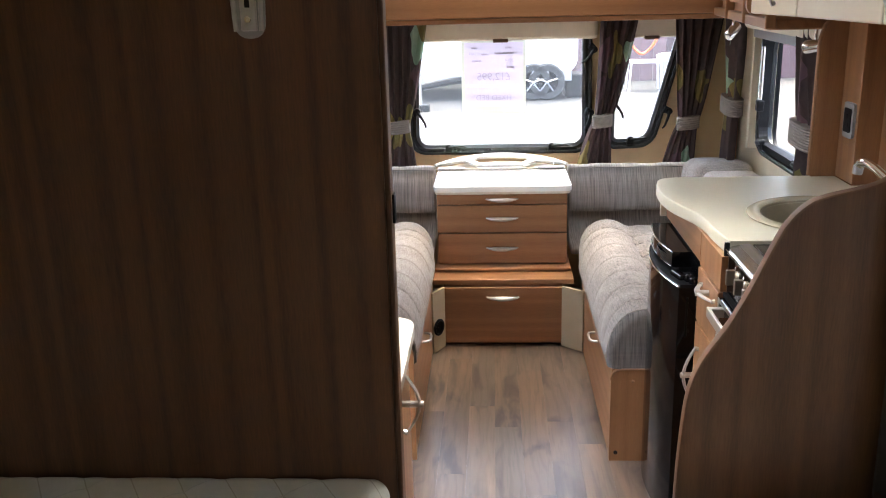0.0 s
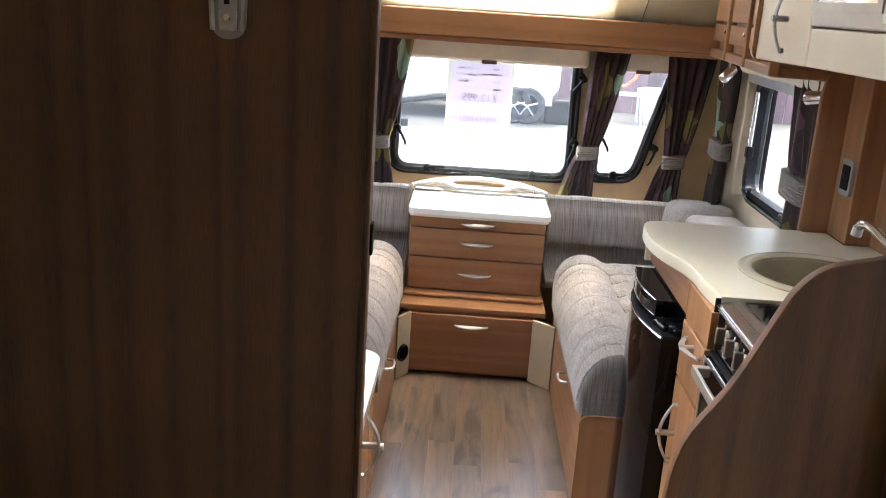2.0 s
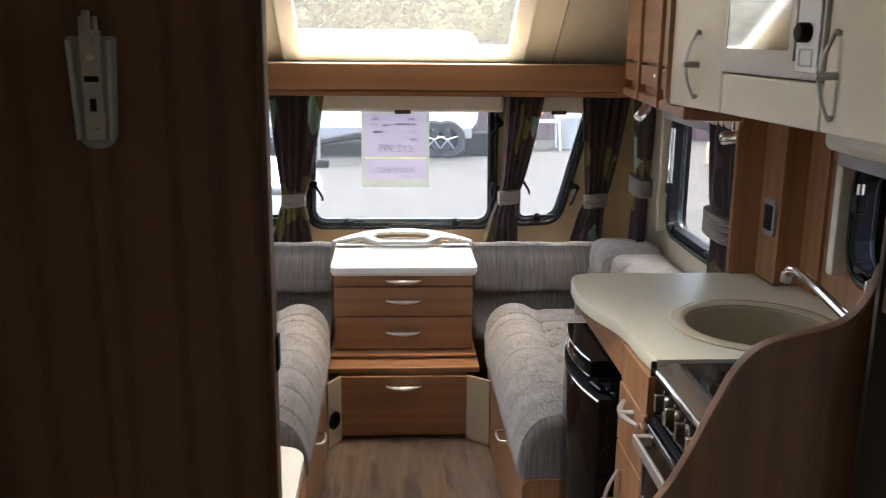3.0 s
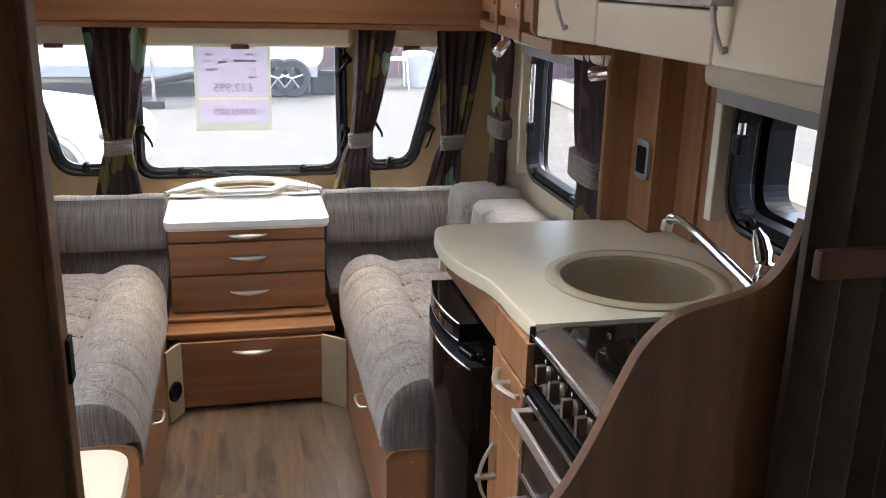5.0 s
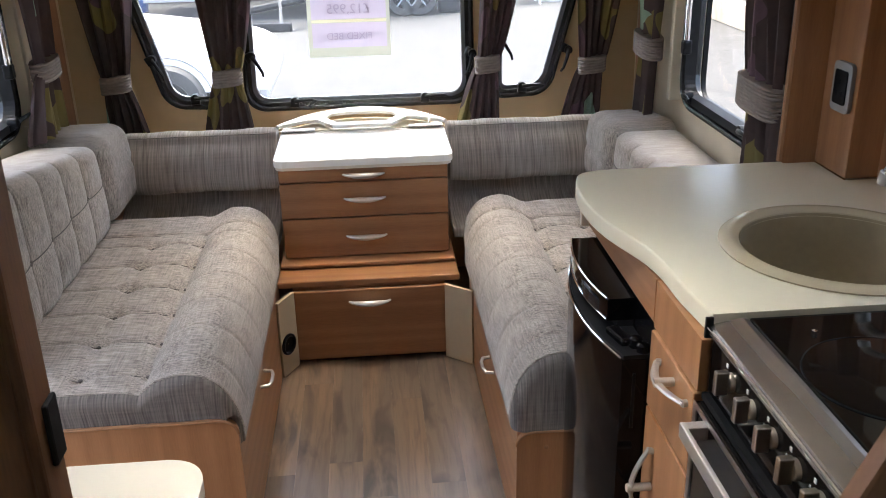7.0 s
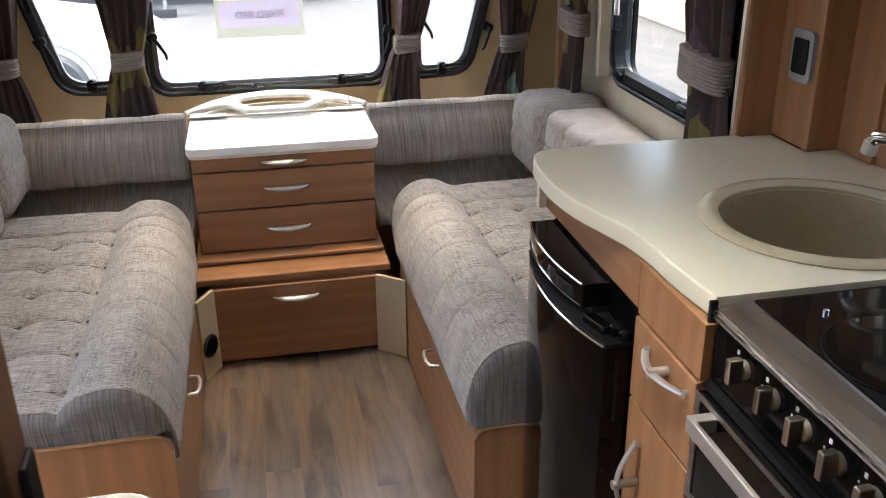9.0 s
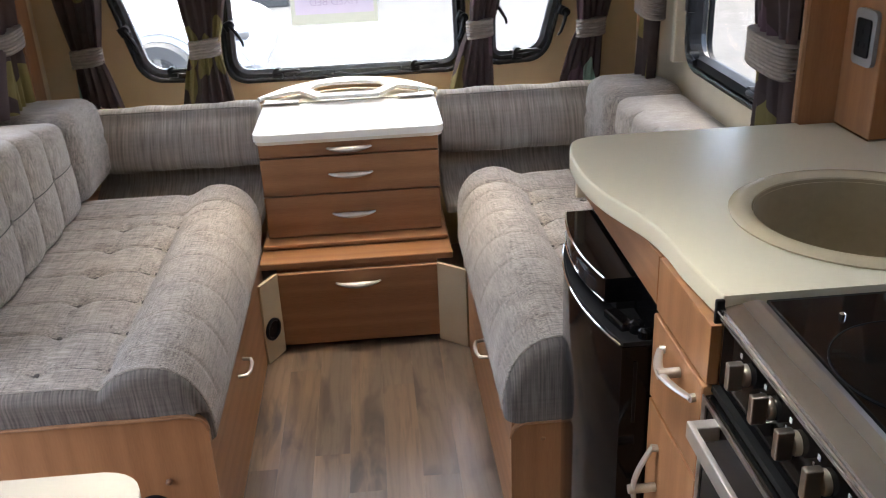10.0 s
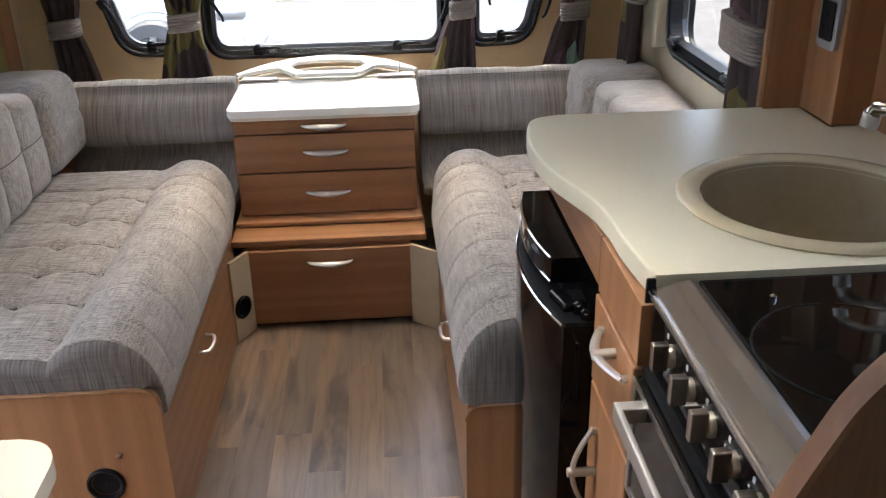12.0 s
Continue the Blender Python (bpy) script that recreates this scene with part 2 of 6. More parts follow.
def woven(name, base, dark, along, rib=24.0, cross=0.3, fine=430.0):
    """Slubbed upholstery: fine threads across each other, with longer slubs along one axis."""
    m = material(name, base, 0.9, 0, 0.1, 18)
    n, l = m.node_tree.nodes, m.node_tree.links
    b = n["Principled BSDF"]
    b.inputs["Sheen Weight"].default_value = 0.08
    co = next(k for k in n if k.bl_idname == "ShaderNodeTexCoord")
    ramp = next(k for k in n if k.bl_idname == "ShaderNodeValToRGB")
    outs = []
    for ax, k in ((along, 1.0), ((along + 1) % 3, 0.6)):
        mp = n.new("ShaderNodeMapping")
        sc = [fine * k] * 3
        sc[ax] = rib * k
        if rib < 10 and ax == along:
            sc[1] = 2 * rib
        mp.inputs["Scale"].default_value = sc
        l.new(co.outputs["Object"], mp.inputs["Vector"])
        t = n.new("ShaderNodeTexNoise")
        t.inputs["Scale"].default_value, t.inputs["Detail"].default_value = 1.0, 2
        l.new(mp.outputs[0], t.inputs["Vector"])
        outs.append(t.outputs["Fac"])
    a = n.new("ShaderNodeMix")
    a.data_type = "FLOAT"
    a.inputs[0].default_value = cross
    l.new(outs[0], a.inputs[2])
    l.new(outs[1], a.inputs[3])
    c = n.new("ShaderNodeMix")
    c.data_type = "FLOAT"
    c.inputs[0].default_value = 0.72
    l.new(ramp.inputs[0].links[0].from_socket, c.inputs[2])
    l.new(a.outputs[0], c.inputs[3])
    l.new(c.outputs[0], ramp.inputs[0])
    e = ramp.color_ramp.elements
    e[0].position, e[0].color = 0.35, (*dark, 1)
    e[1].position, e[1].color = 0.61, (*base, 1)
    bp = n.new("ShaderNodeBump")
    bp.inputs["Strength"].default_value, bp.inputs["Distance"].default_value = 0.35, 0.001
    l.new(a.outputs[0], bp.inputs["Height"])
    l.new(bp.outputs[0], b.inputs["Normal"])
    return m


FAB, FABD = (0.47, 0.415, 0.358), (0.1, 0.085, 0.073)
# seam grooves' shade put into colour as dark tubes; also colours seat buttons
seam_shade_and_button = material("seam_groove_shade_and_buttons", (0.13, 0.115, 0.105), 0.9, 0, 0.1, 60)
fabric_x = woven("slubbed_upholstery_across", FAB, FABD, 0)
fabric_y = woven("slubbed_upholstery_lengthways", FAB, FABD, 1)
fabric_z = woven("slubbed_upholstery_upright", FAB, FABD, 2)
fabric_rib = woven("ribbed_upholstery_upright", (0.41, 0.365, 0.315), (0.2, 0.175, 0.15), 2, 5.0, 0.14, 210.0)
# same upholstery in a darker, ribbed tone, for cushion ends and backrest buttons
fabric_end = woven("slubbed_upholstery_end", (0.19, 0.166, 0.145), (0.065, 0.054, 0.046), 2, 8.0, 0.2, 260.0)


def curtain_material():
    """Aubergine cloth with large leaf shapes in mint, olive and plum."""
    m = material("leaf_print_curtain", (0.066, 0.042, 0.04), 0.8, 0, 0.15, 40, 0.2, 500)
    n, l = m.node_tree.nodes, m.node_tree.links
    b = n["Principled BSDF"]
    ground = b.inputs["Base Color"].links[0].from_socket
    co = next(k for k in n if k.bl_idname == "ShaderNodeTexCoord")
    mp = n.new("ShaderNodeMapping")
    mp.inputs["Scale"].default_value = (4.6, 5.6, 1.0)
    l.new(co.outputs["UV"], mp.inputs["Vector"])
    wander = n.new("ShaderNodeTexNoise")
    wander.inputs["Scale"].default_value, wander.inputs["Detail"].default_value = 1.1, 1
    l.new(mp.outputs[0], wander.inputs["Vector"])
    bent = n.new("ShaderNodeVectorMath")
    bent.operation = "MULTIPLY_ADD"
    bent.inputs[1].default_value = (1.2, 1.2, 0)
    l.new(wander.outputs["Color"], bent.inputs[0])
    l.new(mp.outputs[0], bent.inputs[2])
    vo = n.new("ShaderNodeTexVoronoi")
    vo.inputs["Scale"].default_value = 1.0
    vo.voronoi_dimensions = "2D"
    vo.inputs["Randomness"].default_value = 0.9
    l.new(bent.outputs[0], vo.inputs["Vector"])
    lim = n.new("ShaderNodeMath")
    lim.operation = "LESS_THAN"
    lim.inputs[1].default_value = 0.43
    l.new(vo.outputs["Distance"], lim.inputs[0])
    sep = n.new("ShaderNodeSeparateColor")
    l.new(vo.outputs["Color"], sep.inputs[0])
    pick = n.new("ShaderNodeValToRGB")
    pick.color_ramp.interpolation = "CONSTANT"
    cols = [(0.0, (0.066, 0.042, 0.04)), (0.4, (0.3, 0.46, 0.35)), (0.58, (0.2, 0.165, 0.055)), (0.74, (0.12, 0.07, 0.085)), (0.86, (0.066, 0.042, 0.04))]
    e = pick.color_ramp.elements
    e[0].position, e[0].color = cols[0][0], (*cols[0][1], 1)
    e[1].position, e[1].color = cols[1][0], (*cols[1][1], 1)
    for p, c in cols[2:]:
        e.new(p).color = (*c, 1)
    l.new(sep.outputs[0], pick.inputs[0])
    mix = n.new("ShaderNodeMix")
    mix.data_type = "RGBA"
    l.new(lim.outputs[0], mix.inputs[0])
    l.new(ground, mix.inputs[6])
    l.new(pick.outputs[0], mix.inputs[7])
    l.new(mix.outputs[2], b.inputs["Base Color"])
    return m


curtain_mat = curtain_material()
glass = bpy.data.materials.new("clear_acrylic_pane")
glass.use_nodes = True
g_ = glass.node_tree.nodes["Principled BSDF"]
g_.inputs["Base Color"].default_value, g_.inputs["Roughness"].default_value = (0.97, 0.98, 0.98, 1), 0.0
g_.inputs["Transmission Weight"].default_value, g_.inputs["IOR"].default_value = 1.0, 1.05
hazy = bpy.data.materials.new("hazy_roof_acrylic")
hazy.use_nodes = True
hn_, hl_ = hazy.node_tree.nodes, hazy.node_tree.links
hn_["Principled BSDF"].inputs["Base Color"].default_value = (0.95, 0.98, 1.0, 1)
hn_["Principled BSDF"].inputs["Roughness"].default_value = 0.02
hn_["Principled BSDF"].inputs["Transmission Weight"].default_value, hn_["Principled BSDF"].inputs["IOR"].default_value = 1.0, 1.05
ht_, hm_ = hn_.new("ShaderNodeBsdfTranslucent"), hn_.new("ShaderNodeMixShader")
ht_.inputs[0].default_value = (0.85, 0.92, 1.0, 1)
hm_.inputs[0].default_value = 0.03
hl_.new(hn_["Principled BSDF"].outputs[0], hm_.inputs[1])
hl_.new(ht_.outputs[0], hm_.inputs[2])
hl_.new(hm_.outputs[0], hn_["Material Output"].inputs[0])
mirror_glass = material("mirrored_glass", (0.62, 0.65, 0.68), 0.05, 1.0, 0.03, 6)
# slight translucency puts the veil of outdoor glare into the front panes
veiled = hazy.copy()
veiled.name = "veiled_front_acrylic"
next(k for k in veiled.node_tree.nodes if k.bl_idname == "ShaderNodeMixShader").inputs[0].default_value = 0.014
tinted = bpy.data.materials.new("tinted_roof_acrylic")
tinted.use_nodes = True
tn_, tl_ = tinted.node_tree.nodes, tinted.node_tree.links
clear_, gloss_, haze_, m1_, m2_ = (tn_.new(k) for k in ("ShaderNodeBsdfTransparent", "ShaderNodeBsdfGlossy", "ShaderNodeBsdfTranslucent", "ShaderNodeMixShader", "ShaderNodeMixShader"))
clear_.inputs[0].default_value = (0.88, 0.87, 0.84, 1)
gloss_.inputs["Roughness"].default_value = 0.03
m1_.inputs[0].default_value, m2_.inputs[0].default_value = 0.05, 0.03
tl_.new(clear_.outputs[0], m1_.inputs[1])
tl_.new(gloss_.outputs[0], m1_.inputs[2])
tl_.new(m1_.outputs[0], m2_.inputs[1])
tl_.new(haze_.outputs[0], m2_.inputs[2])
tl_.new(m2_.outputs[0], tn_["Material Output"].inputs[0])
dark_pane = material("dark_vehicle_glass", (0.02, 0.022, 0.025), 0.05, 0, 0.1, 6)


# ---- mesh helpers ----
def part(name, bm, mat, parent=None, label="", smooth=False):
    """Links a bmesh as one mesh object, under a thing if one is given."""
    bmesh.ops.recalc_face_normals(bm, faces=bm.faces[:])
    me = bpy.data.meshes.new(name)
    bm.to_mesh(me)
    bm.free()
    me.materials.append(mat)
    if smooth:
        me.shade_smooth()
        me.set_sharp_from_angle(angle=radians(40))
    ob = new(name, me)
    if parent is not None:
        ob.parent = parent
    if label:
        ob["label"] = label
    return ob


def thing(name, at, label, category, group=""):
    """An empty at the base of a thing, to carry its parts."""
    ob = new(name)
    ob.empty_display_size = 0.1
    ob.location = at
    return tagged(ob, label, category, group)


def box(x0, x1, y0, y1, z0, z1, bevel=0.0, seg=2, bm=None):
    b = bmesh.new()
    bmesh.ops.create_cube(b, size=1)
    bmesh.ops.scale(b, vec=(x1 - x0, y1 - y0, z1 - z0), verts=b.verts)
    bmesh.ops.translate(b, vec=((x0 + x1) / 2, (y0 + y1) / 2, (z0 + z1) / 2), verts=b.verts)
    if bevel:
        bmesh.ops.bevel(b, geom=b.edges[:], offset=bevel, segments=seg, profile=0.5, affect="EDGES")
    return join(bm, b) if bm else b


def join(bm, other):
    me = bpy.data.meshes.new("joint")
    other.to_mesh(me)
    other.free()
    bm.from_mesh(me)
    bpy.data.meshes.remove(me)
    return bm


def moved(bm, m):
    bmesh.ops.transform(bm, matrix=m, verts=bm.verts)
    return bm


def rounded(points, radius, seg=6):
    """A closed outline with its corners rounded; radius is one number or one for each corner."""
    out = []
    k = len(points)
    for i, p in enumerate(points):
        r = radius[i] if isinstance(radius, (list, tuple)) else radius
        p, a, b = Vector(p), Vector(points[i - 1]), Vector(points[(i + 1) % k])
        if r <= 0:
            out.append(tuple(p))
            continue
        u, v = (a - p).normalized(), (b - p).normalized()
        half = u.angle(v) / 2
        d = min(r / math.tan(half), 0.49 * (a - p).length, 0.49 * (b - p).length)
        s, e = p + u * d, p + v * d
        for j in range(seg + 1):
            t = j / seg
            q = (1 - t) ** 2 * s + 2 * t * (1 - t) * (p * 0.8 + (s + e) / 2 * 0.2) + t**2 * e
            out.append(tuple(q))
    return out


def inset(points, d):
    """A convex outline moved inwards by d."""
    k = len(points)
    c = sum((Vector(p) for p in points), Vector((0, 0))) / k
    lines = []
    for i in range(k):
        a, b = Vector(points[i]), Vector(points[(i + 1) % k])
        n = Vector(((b - a).y, -(b - a).x)).normalized()
        if n.dot(c - a) < 0:
            n = -n
        lines.append((a + n * d, (b - a).normalized()))
    out = []
    for i in range(k):
        (p, u), (q, v) = lines[i - 1], lines[i]
        t = ((q - p).x * v.y - (q - p).y * v.x) / (u.x * v.y - u.y * v.x)
        out.append(tuple(p + u * t))
    return out


AX = {"x": lambda u, v, w: (w, u, v), "y": lambda u, v, w: (u, w, v), "z": lambda u, v, w: (u, v, w)}


def plate(outer, holes, axis, w0, w1):
    """A flat board normal to the axis, between w0 and w1, with holes right through it."""
    bm = bmesh.new()
    place = AX[axis]
    edges = []
    for loop in [outer, *holes]:
        vs = [bm.verts.new(place(u, v, w0)) for u, v in loop]
        edges += [bm.edges.new((vs[i - 1], vs[i])) for i in range(len(vs))]
    bmesh.ops.triangle_fill(bm, use_beauty=True, use_dissolve=False, edges=edges)
    got = bmesh.ops.extrude_face_region(bm, geom=bm.faces[:])
    shift = Vector(place(0, 0, w1)) - Vector(place(0, 0, w0))
    bmesh.ops.translate(bm, vec=shift, verts=[v for v in got["geom"] if isinstance(v, bmesh.types.BMVert)])
    return bm


def rect(u0, u1, v0, v1):
    return [(u0, v0), (u1, v0), (u1, v1), (u0, v1)]


def ring(outer, inner, axis, w0, w1, bevel=0.0):
    """A frame between two outlines of equal count, w0 to w1 deep."""
    bm = bmesh.new()
    place = AX[axis]
    k = len(outer)
    rows = [[bm.verts.new(place(u, v, w)) for u, v in loop] for loop, w in ((outer, w0), (inner, w0), (inner, w1), (outer, w1))]
    for a in range(4):
        for i in range(k):
            j = (i + 1) % k
            bm.faces.new((rows[a][i], rows[a][j], rows[(a + 1) % 4][j], rows[(a + 1) % 4][i]))
    return bm


def tube(points, radius, seg=10, flat=1.0):
    """A round or flattened bar along the points; radius is one number or one for each point."""
    bm = bmesh.new()
    pts = [Vector(p) for p in points]
    loops = []
    side = None
    for i, p in enumerate(pts):
        t = (pts[min(i + 1, len(pts) - 1)] - pts[max(i - 1, 0)]).normalized()
        if side is None:
            side = t.cross(Vector((0, 0, 1)) if abs(t.z) < 0.9 else Vector((0, 1, 0))).normalized()
        side = (side - t * side.dot(t)).normalized()
        up = t.cross(side)
        r = radius[i] if isinstance(radius, (list, tuple)) else radius
        loops.append([bm.verts.new(p + side * r * math.cos(2 * math.pi * j / seg) + up * r * flat * math.sin(2 * math.pi * j / seg)) for j in range(seg)])
    for a, b in zip(loops, loops[1:]):
        for j in range(seg):
            bm.faces.new((a[j], a[(j + 1) % seg], b[(j + 1) % seg], b[j]))
    bm.faces.new(loops[0])
    bm.faces.new(loops[-1])
    return bm


def lathe(profile, seg=32, axis="z", closed=False):
    """A turned shape from (radius, height) pairs about the axis."""
    bm = bmesh.new()
    rows = []
    for r, h in profile:
        row = []
        for j in range(seg):
            a = 2 * math.pi * j / seg
            u, v = r * math.cos(a), r * math.sin(a)
            row.append(bm.verts.new(AX[axis](u, v, h)))
        rows.append(row)
    for a, b in zip(rows, rows[1:]):
        for j in range(seg):
            bm.faces.new((a[j], a[(j + 1) % seg], b[(j + 1) % seg], b[j]))
    if closed:
        bm.faces.new(rows[0])
        bm.faces.new(rows[-1])
    return bm


def soft_box(hx, hy, hz, r, n=(12, 12, 8), shape=None):
    """A padded block centred on the origin: rounded by r, then pushed about by shape(point)."""
    bm = bmesh.new()
    seen = {}

    def vert(p):
        key = tuple(round(c, 6) for c in p)
        if key not in seen:
            v = Vector(p)
            q = Vector([max(-h + r, min(h - r, c)) for c, h in zip(v, (hx, hy, hz))])
            d = v - q
            w = q + d.normalized() * r if d.length > 1e-9 else v
            if shape:
                w = w + Vector(shape(w))
            seen[key] = bm.verts.new(w)
        return seen[key]

    def spread(h, k):
        inner = [-h + r + (2 * h - 2 * r) * i / k for i in range(k + 1)]
        lo = [-h + r - r * math.tan(math.pi / 4 * j / 3) for j in (3, 2, 1)]
        return lo + inner + [-c for c in reversed(lo)]

    gx, gy, gz = spread(hx, n[0]), spread(hy, n[1]), spread(hz, n[2])
    for g1, g2, put in ((gx, gy, lambda a, b, s: (a, b, s * hz)), (gx, gz, lambda a, b, s: (a, s * hy, b)), (gy, gz, lambda a, b, s: (s * hx, a, b))):
        for s in (-1, 1):
            for i in range(len(g1) - 1):
                for j in range(len(g2) - 1):
                    vs = [vert(put(g1[i], g2[j], s)), vert(put(g1[i + 1], g2[j], s)), vert(put(g1[i + 1], g2[j + 1], s)), vert(put(g1[i], g2[j + 1], s))]
                    if len(set(vs)) == 4:
                        bm.faces.new(vs)
    return bm


def bow_handle(name, parent, at, along, out, length, depth, mat=satin):
    """A bowed bar handle with a round post in its middle; along and out are unit directions."""
    a, o = Vector(along), Vector(out)
    at = Vector(at)
    pts = [at + a * length * (i / 12 - 0.5) + o * depth * (0.25 + 0.75 * math.sin(math.pi * i / 12)) for i in range(13)]
    bar = tube(pts, [0.0075 - 0.002 * abs(i - 6) / 6 for i in range(13)], 8, 0.55)
    for e in (0, 12):
        join(bar, tube([at + a * length * (e / 12 - 0.5) * 0.96, pts[e] + o * 0.002], 0.006, 8))
    join(bar, tube([at, at + o * depth * 1.22], 0.0075, 12))
    return part(name, bar, mat, parent, "bowed satin metal handle", smooth=True)


# ---- shell ----
W, T = 1.07, 0.035
FRONT, BACK, TOP = 4.83, -0.35, 1.95


def structure(name, bm, mat, label, category):
    return tagged(part(name, bm, mat), label, category, kind="structure")


floor = structure("floor", box(-W - T, W + T, BACK - T, FRONT + T, -0.05, -0.003), plank_mat, "brown vinyl plank floor of the caravan", "floor")
SIDE_WIN = rect(3.46, 4.2, 0.825, 1.29)
KITCHEN_WIN = rect(2.1, 2.765, 1.03, 1.31)
# bedroom window out of view, added to light the beds and walnut panels
BED_FILL_WIN = rect(0.2, 1.15, 0.86, 1.36)
DOORWAY = rect(2.49, 3.09, 0.0, 1.86)
R_SIDE = rounded(SIDE_WIN, 0.07)
R_KIT = rounded(KITCHEN_WIN, 0.07)
side_outline = [(BACK, -0.05), (FRONT, -0.05), (FRONT, 1.36), (4.05, TOP), (BACK, TOP)]
structure("wall_east", plate(side_outline, [R_SIDE, R_KIT, rounded(BED_FILL_WIN, 0.07)], "x", W, W + T), cream, "cream side wall board with three windows", "wall")
structure("wall_west", plate(side_outline, [R_SIDE, rounded(DOORWAY, [0, 0, 0.05, 0.05])], "x", -W - T, -W), cream, "cream side wall board with window and doorway", "wall")
structure("wall_south", box(-W - T, W + T, BACK - T, BACK, -0.05, TOP), cream, "cream rear wall board of the bedroom", "wall")
MAIN_WIN = [(-0.44, 0.695), (0.44, 0.695), (0.43, 1.31), (-0.43, 1.31)]
RIGHT_WIN = [(0.5, 0.708), (0.732, 0.718), (0.888, 1.31), (0.5, 1.31)]
LEFT_WIN = [(-p[0], p[1]) for p in reversed(RIGHT_WIN)]
WIN_R = {"main": [0.075, 0.075, 0.03, 0.03], "right": [0.05, 0.09, 0.03, 0.03], "left": [0.03, 0.03, 0.09, 0.05]}
fronts = [("main", MAIN_WIN), ("right", RIGHT_WIN), ("left", LEFT_WIN)]
structure("wall_north", plate(rect(-W - T, W + T, -0.05, 1.36), [rounded(inset(p, 0.012), WIN_R[k]) for k, p in fronts], "y", FRONT, FRONT + T),
          material("tan_front_wallboard", (0.62, 0.46, 0.26), 0.6, 0, 0.05, 12, 0.1, 300), "tan front wall board with three windows", "wall")
# openings for two unseen roof lights, added for the daylight they let in
ROOF_HOLE = rect(-0.23, 0.23, 2.29, 2.76)
BED_HOLE = rect(-0.16, 0.16, 0.54, 0.86)
structure("ceiling", plate(rect(-W - T, W + T, BACK - T, 4.05), [ROOF_HOLE, BED_HOLE], "z", TOP, TOP + 0.03), ceiling_mat, "pale cream ceiling board", "ceiling")
# the sloping panel over the front shelf, with the panoramic roof window in it
slope_len = math.hypot(FRONT - 4.05, TOP - 1.36)
slope = plate(rect(-W - T, W + T, 0, slope_len + 0.03), [rect(-0.455, 0.475, 0.2, slope_len - 0.06)], "z", 0, 0.03)
slope_m = Matrix.Translation((0, FRONT, 1.36)) @ Matrix.Rotation(math.atan2(TOP - 1.36, -(FRONT - 4.05)), 4, "X") @ Matrix.Scale(-1, 4, (0, 0, 1))
structure("ceiling_front", moved(slope, slope_m), ceiling_mat, "cream sloping front roof panel", "ceiling")
roof_window = thing("roof_window", (0, 0, 0), "white framed panoramic roof window in sloping front panel", "roof window")
roof_window["kind"] = "structure"
part("frame", moved(ring(rect(-0.5, 0.52, 0.15, slope_len - 0.02), rect(-0.43, 0.45, 0.235, slope_len - 0.1), "z", -0.02, 0.034), slope_m), white_plastic, roof_window)
pane = part("pane", moved(box(-0.45, 0.47, 0.21, slope_len - 0.07, 0.012, 0.016), slope_m), tinted, roof_window, "grey tinted acrylic pane")
# darker strips colour in the shadow of the roof panel's joints
for xx in (-0.65, 0.65):
    part("seam", moved(box(xx - 0.002, xx + 0.002, 0.02, slope_len - 0.02, -0.004, 0.0), slope_m), material("painted_seam_shadow", (0.3, 0.27, 0.22), 0.7), roof_window)


# out of view: added as fill light for worktop and floor
fill_roof_light = tagged(thing("fill_roof_light", (0, 2.525, TOP), "unseen white framed clear roof light added to brighten the kitchen", "roof light"), kind="structure")
part("frame", ring(rect(-0.27, 0.27, -0.275, 0.275), rect(-0.22, 0.22, -0.225, 0.225), "z", -0.012, 0.06), white_plastic, fill_roof_light)
part("pane", box(-0.23, 0.23, -0.235, 0.235, 0.04, 0.044), glass, fill_roof_light).visible_shadow = False
# out of view: added as fill light for the mattresses
bed_fill_light = tagged(thing("bedroom_fill_roof_light", (0, 0.7, TOP), "unseen small white framed roof light added to brighten the beds", "roof light"), kind="structure")
part("frame", ring(rect(-0.19, 0.19, -0.19, 0.19), rect(-0.15, 0.15, -0.15, 0.15), "z", -0.012, 0.06), white_plastic, bed_fill_light)
part("pane", box(-0.16, 0.16, -0.16, 0.16, 0.04, 0.044), glass, bed_fill_light).visible_shadow = False


# ---- windows ----
def stay(parent, at, axis_out, turn=0.0):
    """A black window catch with a bent lever."""
    b = tube([(0, 0, 0), (0, -0.02, 0)], 0.012, 10)
    join(b, tube([(0, -0.02, 0), (0.02, -0.026, 0.004), (0.05, -0.03, 0.006), (0.062, -0.03, 0.002)], [0.006, 0.005, 0.004, 0.003], 8))
    join(b, tube([(-0.012, -0.006, -0.012), (0.012, -0.006, -0.012)], 0.008, 8))
    moved(b, Matrix.Translation(at) @ axis_out @ Matrix.Rotation(turn, 4, "Y") @ Matrix.Translation((0, 0, 0.02)) @ Matrix.Scale(1.35, 4))
    return part("catch", b, black_plastic, parent, smooth=True)


